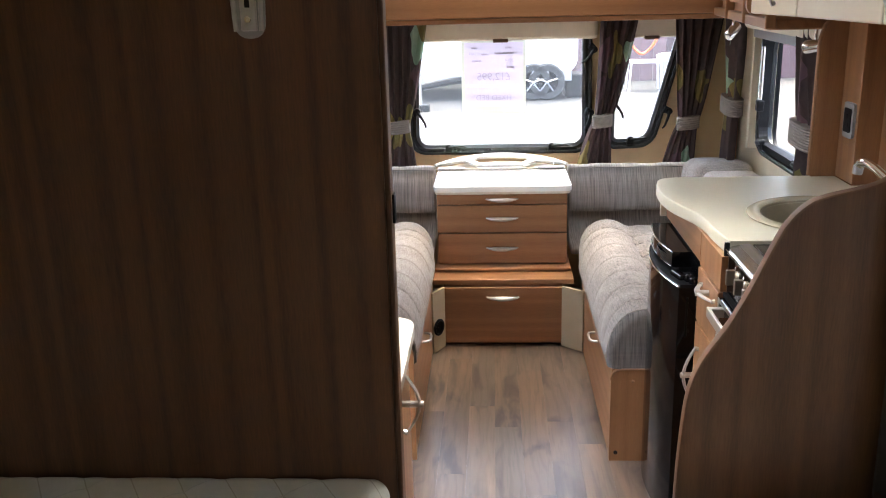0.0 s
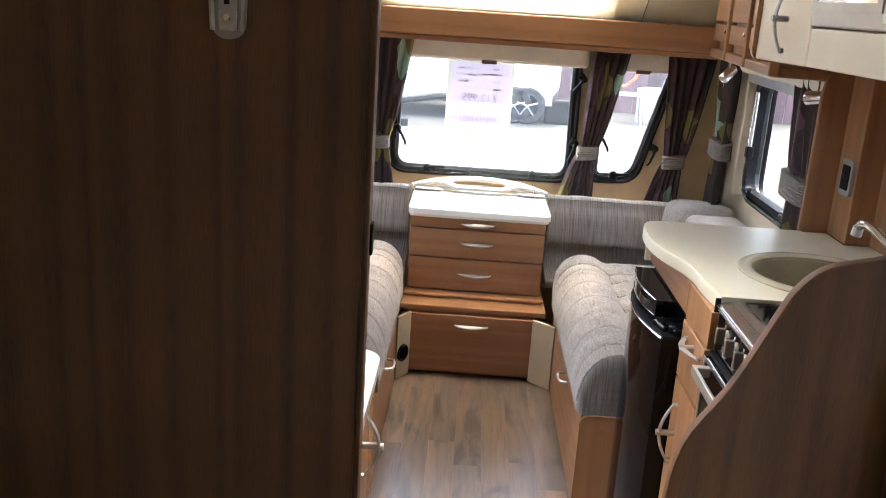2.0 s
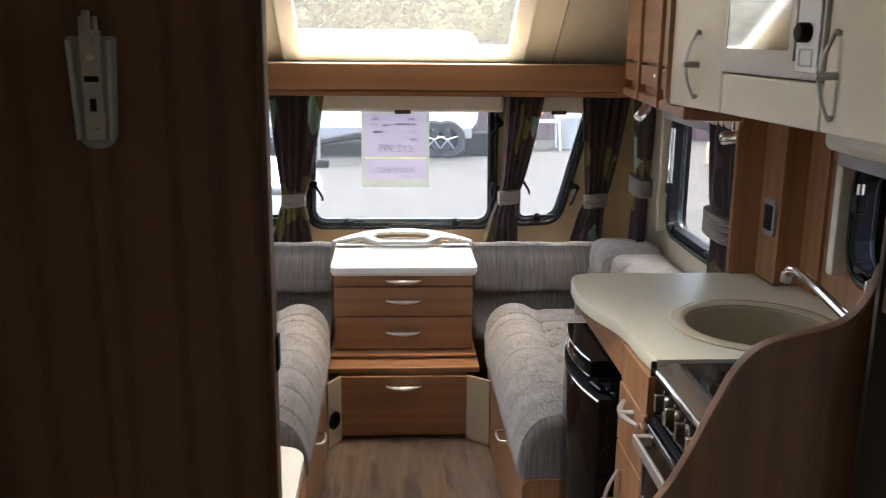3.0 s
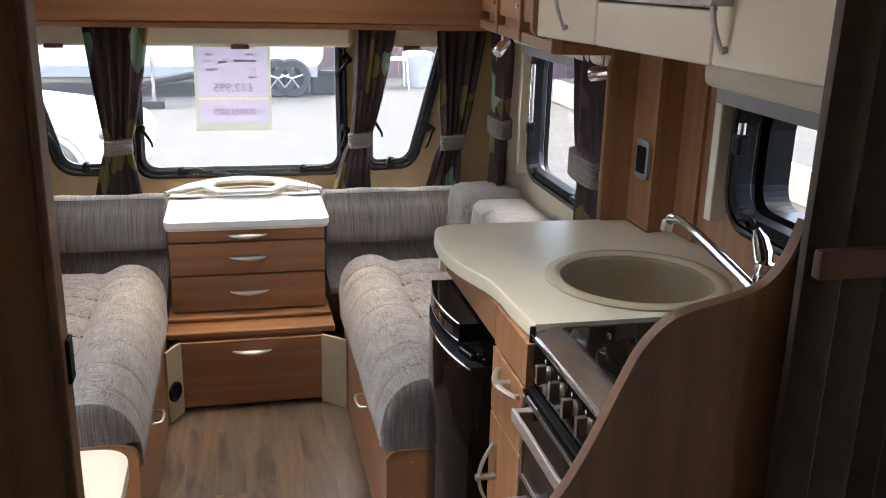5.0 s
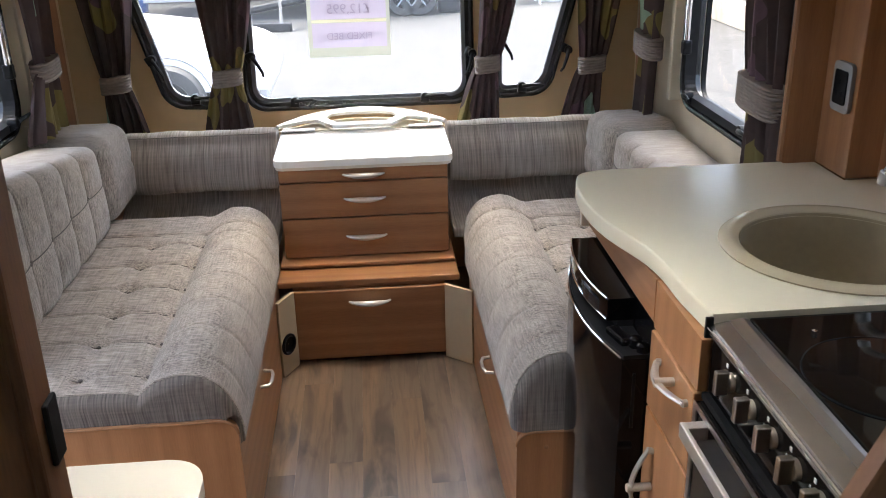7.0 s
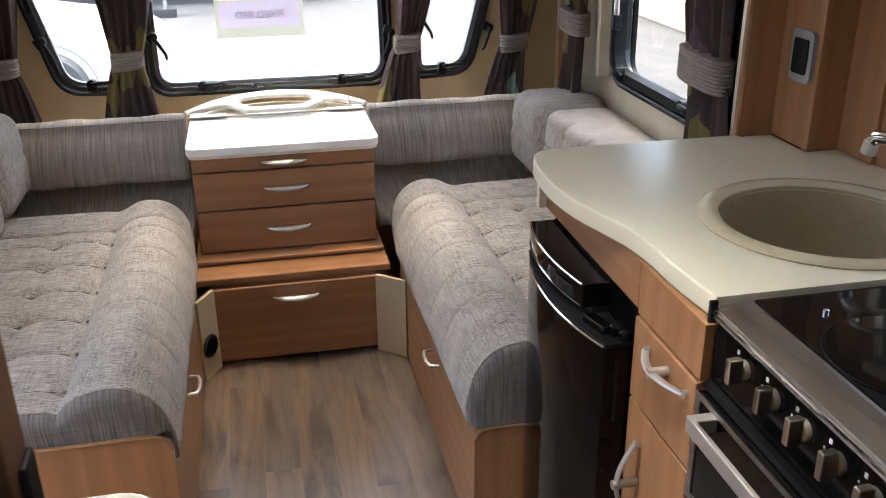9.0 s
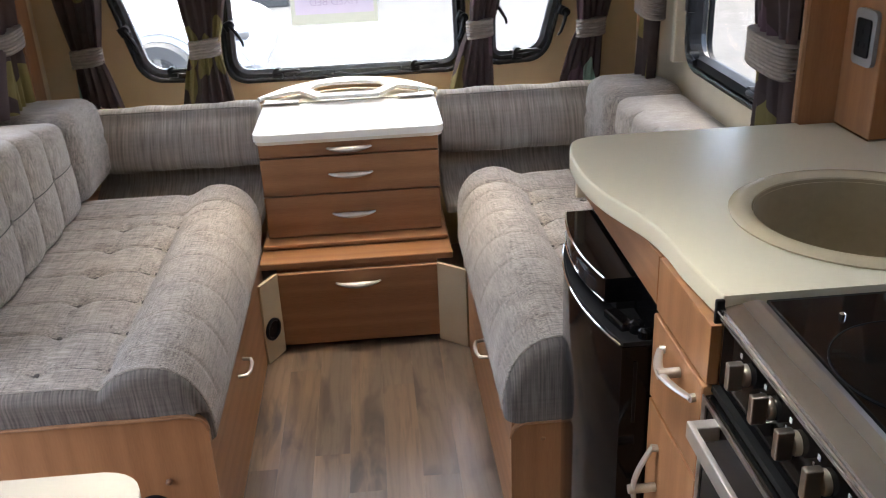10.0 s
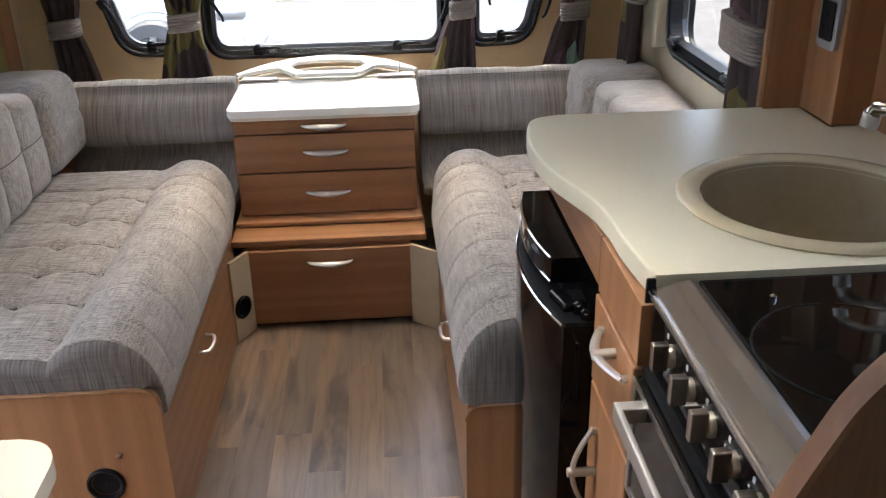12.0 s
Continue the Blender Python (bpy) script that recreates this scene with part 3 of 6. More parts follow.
TO_Y = Matrix.Identity(4)
for k, poly in fronts:
    w = tagged(thing(f"window_{'main left right'.split().index(k) + 1}", (0, 0, 0), "black framed front caravan window with rounded corners", "window"), kind="structure")
    r = WIN_R[k]
    out_l, in_l = rounded(poly, r), rounded(inset(poly, 0.032), [max(0.01, q - 0.02) for q in r])
    part("frame", ring(out_l, in_l, "y", FRONT - 0.02, FRONT + 0.03), frame_gloss, w)
    loop = rounded(inset(poly, 0.01), r)
    part("bead", tube([(u, FRONT - 0.021, v) for u, v in loop + loop[:1]], 0.0085, 8), frame_gloss, w, smooth=True)
    loop = rounded(inset(poly, 0.028), [max(0.01, q - 0.02) for q in r])
    part("inner_bead", tube([(u, FRONT - 0.012, v) for u, v in loop + loop[:1]], 0.005, 8), grey_seal, w, smooth=True)
    part("seal", ring(rounded(inset(poly, 0.026), [max(0.01, q - 0.02) for q in r]), rounded(inset(poly, 0.046), [max(0.01, q - 0.03) for q in r]), "y", FRONT - 0.008, FRONT + 0.012), grey_seal, w)
    g = part("pane", plate(rounded(inset(poly, 0.03), [max(0.01, q - 0.02) for q in r]), [], "y", FRONT + 0.014, FRONT + 0.018), veiled, w)
    g.visible_shadow = False
    if k == "main":
        for x, z, a in ((-0.25, 0.715, 0), (0.245, 0.715, 0), (-0.415, 0.9, -1.1), (0.41, 0.9, -2.0), (0.425, 1.2, -2.4)):
            stay(w, (x, FRONT - 0.02, z), TO_Y, -a)
    else:
        s = 1 if k == "right" else -1
        for x, z, a in ((0.62, 0.74, 0.0), (0.778, 0.9, 2.0 if s > 0 else 1.1), (0.52, 0.93, 1.1 if s > 0 else 2.0)):
            stay(w, (s * x, FRONT - 0.02, z), TO_Y, a)
    u0, u1 = min(p[0] for p in poly) - 0.005, max(p[0] for p in poly) + 0.01
    c = part("blind_cassette", box(u0, u1, FRONT - 0.075, FRONT - 0.022, 1.236, 1.352, 0.015), blind_mat, w, "cream roller blind cassette")
    part("pull_tab", box((u0 + u1) / 2 - 0.035, (u0 + u1) / 2 + 0.035, FRONT - 0.082, FRONT - 0.0755, 1.228, 1.245, 0.003), strap_mat, c, "small tan pull tab")


def side_window(name, outline, sign, reach=0.1, deep=0.05, lap=0.008):
    w = tagged(thing(name, (0, 0, 0), "black framed side caravan window with rounded corners and blind", "window"), kind="structure")
    x0, x1 = sign * (W - 0.022), sign * (W + 0.03)
    big = inset(outline, -0.025)
    part("frame", ring(rounded(big, 0.085), rounded(inset(outline, 0.008), 0.07), "x", x0, x1), frame_gloss, w)
    loop = rounded(inset(outline, -0.012), 0.08)
    part("bead", tube([(x0, u, v) for u, v in loop + loop[:1]], 0.009, 8), frame_gloss, w, smooth=True)
    xs = sorted((sign * (W + T + 0.002), sign * (W + deep)))
    part("outer_frame", ring(rounded(inset(outline, -0.03), 0.085), rounded(inset(outline, lap), 0.05), "x", *xs), black_plastic, w)
    part("seal", ring(rounded(inset(outline, 0.004), 0.07), rounded(inset(outline, 0.028), 0.055), "x", sign * (W - 0.03), sign * (W + 0.006)), rubber, w)
    g = part("pane", plate(rounded(inset(outline, 0.02), 0.06), [], "x", sign * (W + 0.014), sign * (W + 0.018)), glass, w)
    g.visible_shadow = False
    ya, yb = outline[0][0], outline[1][0]
    za, zb = outline[0][1], outline[2][1]
    for y in (ya + 0.2, yb - 0.09):
        stay(w, (x0 - sign * 0.002, y, za + 0.012), Matrix.Rotation(-math.pi / 2 * sign, 4, "Z"))
    for y in (ya + 0.035, yb - 0.035):
        part("stay", tube([(x0 - sign * 0.012, y, za + 0.19), (x0 - sign * 0.012, y, zb - 0.06)], 0.009, 10), chrome, w, smooth=True)
        part("stay_knob", box(x0 - sign * 0.012 - 0.014, x0 - sign * 0.012 + 0.014, y - 0.016, y + 0.016, za + 0.15, za + 0.195, 0.006), black_plastic, w)
    c = part("blind_cassette", box(min(sign * (W - 0.085), x0), max(sign * (W - 0.085), x0), ya - reach, yb + reach, zb + 0.005, zb + 0.075, 0.022, 3), blind_mat, w, "cream roller blind cassette")
    part("blind_edge", box(min(sign * (W - 0.05), sign * (W - 0.04)), max(sign * (W - 0.05), sign * (W - 0.04)), ya - 0.06, yb + 0.06, zb - 0.03, zb + 0.02, 0.003), grey_plastic, c, "grey lower rail of the blind")
    for y in (ya + 0.015 - reach, yb - 0.035 + reach):
        part("blind_rail", box(min(sign * (W - 0.045), sign * (W - 0.004)), max(sign * (W - 0.045), sign * (W - 0.004)), y, y + 0.03, za - 0.02, zb + 0.02, 0.004), blind_mat, c)
    return w


side_window("window_4", SIDE_WIN, 1)
side_window("window_5", SIDE_WIN, -1)
side_window("window_6", KITCHEN_WIN, 1, 0.075, 0.1, 0.03)
# unseen window, added for the bedroom's light
side_window("window_7", BED_FILL_WIN, 1)
structure("wall_lining", plate(rect(1.952, 3.034, 0.921, 1.4), [rounded(inset(KITCHEN_WIN, -0.03), 0.085)], "x", W - 0.006, W - 0.0005), wood_z, "wooden wall lining round the kitchen window", "wall lining")


# ---- curtains ----
def curtain(at, along, width_top, width_tie, width_low, tie, low, top, shift_tie, shift_low, label, folds=5, band_half=0.03):
    """A gathered curtain tied at one height: a closed, pleated sheet."""
    th = thing("curtain", (at[0], at[1], low), label, "curtain", "lounge curtains")
    a = Vector(along).normalized()
    o = a.cross(Vector((0, 0, 1)))
    rows, cols = 34, folds * 8
    bm = bmesh.new()
    grids = []
    ph = random.uniform(0, 6)
    random_u = random.uniform(0, 20)
    for side in (0, 1):
        grid = []
        for i in range(rows + 1):
            z = low + (top - low) * i / rows
            if z > tie:
                t = (z - tie) / (top - tie)
                e = t**0.75
                w, s = width_tie + (width_top - width_tie) * e, shift_tie * (1 - e)
            else:
                t = (tie - z) / max(1e-6, tie - low)
                e = t**0.7
                w, s = width_tie + (width_low - width_tie) * e, shift_tie + (shift_low - shift_tie) * e
            row = []
            for j in range(cols + 1):
                u = j / cols
                deep = min(0.024, (0.16 + 0.1 * min(1.0, abs(z - tie) / 0.25)) * w / folds * 1.6)
                f = math.sin(2 * math.pi * folds * u + ph + 0.5 * math.sin(5 * z + 3 * u)) * deep + 0.008 * math.sin(9 * u + 6 * z)
                p = a * (w * (u - 0.5) + s) + o * (f + (0.0025 if side else -0.0025)) + Vector((0, 0, z - low))
                row.append(bm.verts.new(p))
            grid.append(row)
        grids.append(grid)
    for grid in grids:
        for i in range(rows):
            for j in range(cols):
                bm.faces.new((grid[i][j], grid[i][j + 1], grid[i + 1][j + 1], grid[i + 1][j]))
    g0, g1 = grids
    for i in range(rows):
        for j in (0, cols):
            bm.faces.new((g0[i][j], g0[i + 1][j], g1[i + 1][j], g1[i][j]))
    for j in range(cols):
        for i in (0, rows):
            bm.faces.new((g0[i][j], g0[i][j + 1], g1[i][j + 1], g1[i][j]))
    uv = bm.loops.layers.uv.new("cloth")
    at_uv = {grid[i][j]: (random_u + 0.5 * j / cols, low + (top - low) * i / rows) for grid in grids for i in range(rows + 1) for j in range(cols + 1)}
    for f in bm.faces:
        for lp in f.loops:
            lp[uv].uv = at_uv[lp.vert]
    part("cloth", bm, curtain_mat, th, smooth=True)
    c = a * shift_tie + Vector((0, 0, tie - low))
    band = bmesh.new()
    k = 28
    rings = []
    cords = 12 if band_half < 0.035 else 18
    for m_ in range(cords + 1):
        h, e = band_half * (2 * m_ / cords - 1), 1.05 if m_ % 2 else 0.99
        rings.append([band.verts.new(c + a * math.copysign(abs(math.cos(q)) ** 0.7, math.cos(q)) * (width_tie / 2 + 0.008) * e + o * math.copysign(abs(math.sin(q)) ** 0.7, math.sin(q)) * 0.036 * e + Vector((0, 0, h + 0.006 * math.cos(q)))) for q in [2 * math.pi * j / k for j in range(k)]])
    for r1, r2 in zip(rings, rings[1:]):
        for j in range(k):
            band.faces.new((r1[j], r1[(j + 1) % k], r2[(j + 1) % k], r2[j]))
    band.faces.new(rings[0])
    band.faces.new(rings[-1])
    part("tie_band", band, band_mat, th, "ribbed taupe tie band", smooth=True)
    return th


YC = 4.71
L1 = "dark aubergine leaf print curtain tied back beside front window"
curtain((0.545, YC), (1, 0, 0), 0.175, 0.075, 0.165, 0.865, 0.64, 1.335, -0.07, -0.105, L1)
curtain((-0.455, YC), (1, 0, 0), 0.245, 0.09, 0.185, 0.85, 0.645, 1.335, -0.025, -0.035, L1)
curtain((0.9, YC), (1, 0, 0), 0.22, 0.085, 0.15, 0.85, 0.64, 1.335, -0.03, -0.07, L1, 5)
curtain((-0.88, YC), (1, 0, 0), 0.24, 0.09, 0.155, 0.84, 0.64, 1.335, 0.0, 0.02, L1, 5)
L2 = "dark aubergine leaf print curtain tied back beside side window"
for s in (1, -1):
    curtain((s * 1.01, 3.57), (0, 1, 0), 0.24, 0.2, 0.22, 0.985, 0.72, 1.38, -0.045, -0.09, L2, 5, 0.04)
    if s > 0:
        curtain((0.985, 4.4), (0, 1, 0), 0.17, 0.17, 0.17, 0.97, 0.7, 1.34, 0.0, 0.01, L2, 4, 0.036)
    else:
        curtain((-0.985, 4.33), (0, 1, 0), 0.24, 0.13, 0.27, 0.975, 0.775, 1.34, 0.0, -0.07, L2, 5)


# ---- partition and kitchen end panel ----
part_thing = tagged(thing("wall_partition", (0, 1.9, 0), "dark walnut partition panel between beds and lounge", "partition"), kind="structure")
part("panel", box(-W, -0.213, 0.0, 0.035, 0.0, TOP, 0.002), panel_wood, part_thing)
part("edge_strip", box(-0.213, -0.203, -0.003, 0.038, 0.0, TOP, 0.003), panel_wood, part_thing)
part("strike_plate", box(-0.203, -0.1985, 0.012, 0.034, 1.12, 1.17, 0.002), rubber, part_thing, "dark latch strike plate")
holder = thing("table_bracket", (-0.415, 1.9, 1.43), "clear and steel slotted wall bracket screwed to walnut panel", "bracket")
part("back_plate", box(-0.012, 0.013, -0.012, -0.003, 0.012, 0.165, 0.002), steel, holder)
part("clear_shell", plate(rounded([(-0.024, 0.0), (0.024, 0.0), (0.031, 0.14), (-0.031, 0.14)], [0.022, 0.022, 0.004, 0.004]), [], "y", -0.0035, -0.0005), grey_plastic, holder)
for s in (-1, 1):
    part("side_rail", tube([(s * 0.02, -0.012, 0.012), (s * 0.025, -0.012, 0.135)], 0.004, 8), steel, holder, smooth=True)
part("hook_tab", box(-0.006, 0.006, -0.018, -0.008, 0.13, 0.172, 0.002), steel, holder)
for z in (0.03, 0.115):
    part("screw", lathe([(0.0055, -0.0145), (0.004, -0.0155), (0.0005, -0.0155)], 12, "y"), chrome, holder).location = (0, 0, z)
for z, a, h in ((0.056, 0.004, 0.008), (0.088, 0.009, 0.0035)):
    part("slot", box(-a, a, -0.0128, -0.0115, z - h, z + h), black_plastic, holder)

end_panel = thing("kitchen_end_panel", (0.29, 1.93, 0), "walnut end panel with wavy top edge closing the kitchen", "panel")
PROFILE = [(0.0, 0.0), (0.005, 0.45), (0.012, 0.7), (0.03, 0.83), (0.085, 0.925), (0.115, 0.985), (0.15, 1.066), (0.17, 1.105), (0.2, 1.137), (0.235, 1.152), (0.295, 1.166), (0.33, 1.182), (0.355, 1.215), (0.37, 1.26), (0.775, 1.26), (0.775, 0.0)]


def smooth_outline(pts, n=4):
    """A Catmull-Rom curve through the points."""
    out = []
    for i in range(len(pts) - 1):
        p0, p1, p2, p3 = (Vector(pts[max(0, min(len(pts) - 1, i + k))]) for k in (-1, 0, 1, 2))
        for j in range(n):
            t = j / n
            out.append(tuple(0.5 * (2 * p1 + (p2 - p0) * t + (2 * p0 - 5 * p1 + 4 * p2 - p3) * t**2 + (3 * p1 - p0 - 3 * p2 + p3) * t**3)))
    return out + [tuple(pts[-1])]


curve = smooth_outline(PROFILE[:14])
part("board", plate(curve + PROFILE[14:], [], "y", 0.003, 0.019), lit_panel_wood, end_panel)
edge = bmesh.new()
rows = [[edge.verts.new((x - dx, y, z + dz)) for x, z in curve] for y, dx, dz in ((0.0, 0.0, 0.0), (0.0015, 0.003, 0.002), (0.011, 0.0045, 0.003), (0.0205, 0.003, 0.002), (0.022, 0.0, 0.0))]
for a, b in zip(rows, rows[1:]):
    for j in range(len(curve) - 1):
        edge.faces.new((a[j], a[j + 1], b[j + 1], b[j]))
for j in range(len(curve) - 1):
    edge.faces.new((rows[-1][j], rows[-1][j + 1], rows[0][j + 1], rows[0][j]))
part("edge_band", edge, edge_dark, end_panel, "rounded walnut edge band", smooth=True)

divider = thing("divider_curtain", (0.84, 1.885, 0.62), "dark brown pleated divider curtain gathered and strapped", "curtain")
bm = bmesh.new()
n_ = 96
lay = []
for side in (0, 1):
    for z in (0.0, 0.4, 0.64, 0.9, 1.32):
        lay.append([bm.verts.new((-0.215 + 0.43 * j / n_, -0.012 + 0.022 * math.sin(2 * math.pi * 9 * j / n_ + 0.3 * math.sin(z * 3)) + 0.01 * math.sin(j * 0.31) + side * 0.004, z)) for j in range(n_ + 1)])
for k in (0, 5):
    for i in range(4):
        for j in range(n_):
            bm.faces.new((lay[k + i][j], lay[k + i][j + 1], lay[k + i + 1][j + 1], lay[k + i + 1][j]))
for i in range(4):
    for j in (0, n_):
        bm.faces.new((lay[i][j], lay[i + 1][j], lay[i + 6][j], lay[i + 5][j]))
part("cloth", bm, dark_fabric, divider, smooth=True)
part("strap", box(-0.228, 0.228, -0.052, -0.036, 0.6, 0.635, 0.004), strap_mat, divider, "brown leather strap")


# ---- bedroom ----
def bed(x0, x1, top, name_label):
    th = thing("bed", ((x0 + x1) / 2, 0.78, 0), name_label, "bed", "twin beds")
    h = (x1 - x0) / 2
    inward = h if x0 < 0 else -h
    part("base", box(-h, h, -1.12, 1.112, 0.0, 0.36, 0.004), wood_y, th, "wooden bed box")
    lip = (h + 0.004, h + 0.02) if inward > 0 else (-h - 0.02, -h - 0.004)
    part("side_rail", box(lip[0], lip[1], -1.12, 1.112, 0.25, 0.41, 0.004), edge_wood, th)
    hz = (top - 0.385) / 2

    def quilt(p):
        if p.z < hz - 0.02:
            return (0, 0, 0)
        a, b = QX * p.x + QY * p.y, 5.2 * p.x - 6.0 * p.y
        d1, d2 = abs(a - round(a)), abs(b - round(b))
        fade = min(1, (h - abs(p.x)) / 0.08, (1.11 - abs(p.y)) / 0.05)
        return (0, 0, (-0.005 * math.exp(-(d1 / 0.12) ** 2) - 0.005 * math.exp(-(d2 / 0.09) ** 2)) * max(0, fade))

    mt = part("mattress", soft_box(h, 1.11, hz, 0.036, (90, 220, 6), quilt), mattress_mat, th, "cream quilted mattress", smooth=True)
    mt.location = (0, 0, 0.385 + hz)
    x_ = inward * 1.0 + (0.004 if inward > 0 else -0.004)
    part("piping", tube([(x_, -1.09, -hz + 0.05), (x_, 1.08, -hz + 0.05)], 0.007, 8), pale_stitch, mt, "white piping", smooth=True)
    for i in range(9):
        y = 1.0 - 0.1 * i
        sgn = 1 if inward > 0 else -1
        arc = [math.radians(d) for d in (100, 80, 60, 40, 20, 0)]
        pts = [(sgn * (h - 0.036 + 0.0365 * math.cos(q)), y - 0.03 + 0.05 * (1 - math.sin(q)), hz - 0.0365 + 0.0365 * math.sin(q)) for q in arc]
        part("stitch", tube(pts + [(sgn * (h + 0.0005), y + 0.035, hz - 0.1)], 0.0016, 6), pale_stitch, mt)
    return th


bed(-1.062, -0.222, 0.664, "single bed with cream quilted mattress against walnut partition")
rb = bed(0.392, 1.062, 0.626, "single bed with cream quilted mattress against kitchen end panel")
lab = thing("mattress_label", (0.372, 1.885, 0.52), "white care label hanging from the mattress corner", "label")
part("tag", moved(box(-0.014, 0.018, -0.001, 0.001, -0.02, 0.014), Matrix.Rotation(0.35, 4, "Y")), white_plastic, lab)


# ---- benches ----
def bench(sign):
    th = thing("bench_box", (sign * 0.68, 3.1, 0), "wooden bench box with chrome pull and end panel under seat cushions", "bench", "lounge benches")
    fx = 0.298 if sign < 0 else 0.335
    top_end = 0.405 if sign < 0 else 0.322
    top_z = 0.336 if sign < 0 else 0.323
    o = sign * 0.68

    def bx(a, b, *r, **k):
        lo, hi = sorted((sign * a - o, sign * b - o))
        return box(lo, hi, *r, **k)

    part("front_panel", bx(fx, fx + 0.016, 0.018, 1.02, 0.0, top_z - 0.001, bevel=0.002), wood_y, th)
    part("top_board", bx(fx + 0.018, 1.065, 0.02, 1.68, top_z - 0.017, top_z - 0.001), wood_y, th)
    part("rear_panel", bx(fx + 0.12, fx + 0.136, 1.025, 1.68, 0.0, top_z - 0.018), wood_y, th)
    end = [(fx - 0.004, 0.0), (1.065, 0.0), (1.065, top_end), (fx - 0.004, top_end)]
    end = [(sign * u - o, v) for u, v in end]
    part("end_panel", plate(rounded(end, [0, 0, 0, 0.035]), [], "y", 0.0, 0.016), wood_z, th)
    e2 = [(p[0], p[1]) for p in rounded(end, [0, 0, 0, 0.035])]
    part("end_edge", tube([(u, 0.0, v) for u, v in e2 if v > 0.02], 0.0035, 6), edge_wood, th, "pale rounded edge band")
    hy, hz = 0.45, 0.25
    xx = sign * fx - o
    part("pull", tube([(xx, hy - 0.045, hz), (xx - sign * 0.022, hy - 0.04, hz), (xx - sign * 0.028, hy - 0.02, hz), (xx - sign * 0.028, hy + 0.02, hz), (xx - sign * 0.022, hy + 0.04, hz), (xx, hy + 0.045, hz)], 0.005, 8), satin, th, "satin D-shaped pull", smooth=True)
    if sign < 0:
        v = part("air_vent", lathe([(0.04, 0.0), (0.04, -0.006), (0.036, -0.009), (0.031, -0.007), (0.029, 0.012), (0.001, 0.012)], 28, "y"), black_plastic, th, "round black heating vent", smooth=True)
        v.location = (-0.43 - o, 0.0, 0.18)
        # flat black disc painted in for the shade inside the vent hole
        part("hole_shade", lathe([(0.0285, -0.001), (0.001, -0.001)], 28, "y"), rubber, v)
        part("peg", lathe([(0.007, 0.0), (0.007, -0.006), (0.004, -0.01), (0.0005, -0.011)], 12, "y"), edge_wood, th, "small wooden peg").location = (-0.392 - o, 0, 0.252)
    else:
        part("screw_cap", lathe([(0.007, 0.0), (0.006, -0.003), (0.0005, -0.003)], 12, "y"), black_plastic, th).location = (0.352 - o, 0, 0.03)
        part("screw_cap", lathe([(0.005, 0.0), (0.004, -0.002), (0.0005, -0.002)], 12, "y"), edge_wood, th).location = (0.4 - o, 0, 0.28)
    return th


bench(-1)
bench(1)


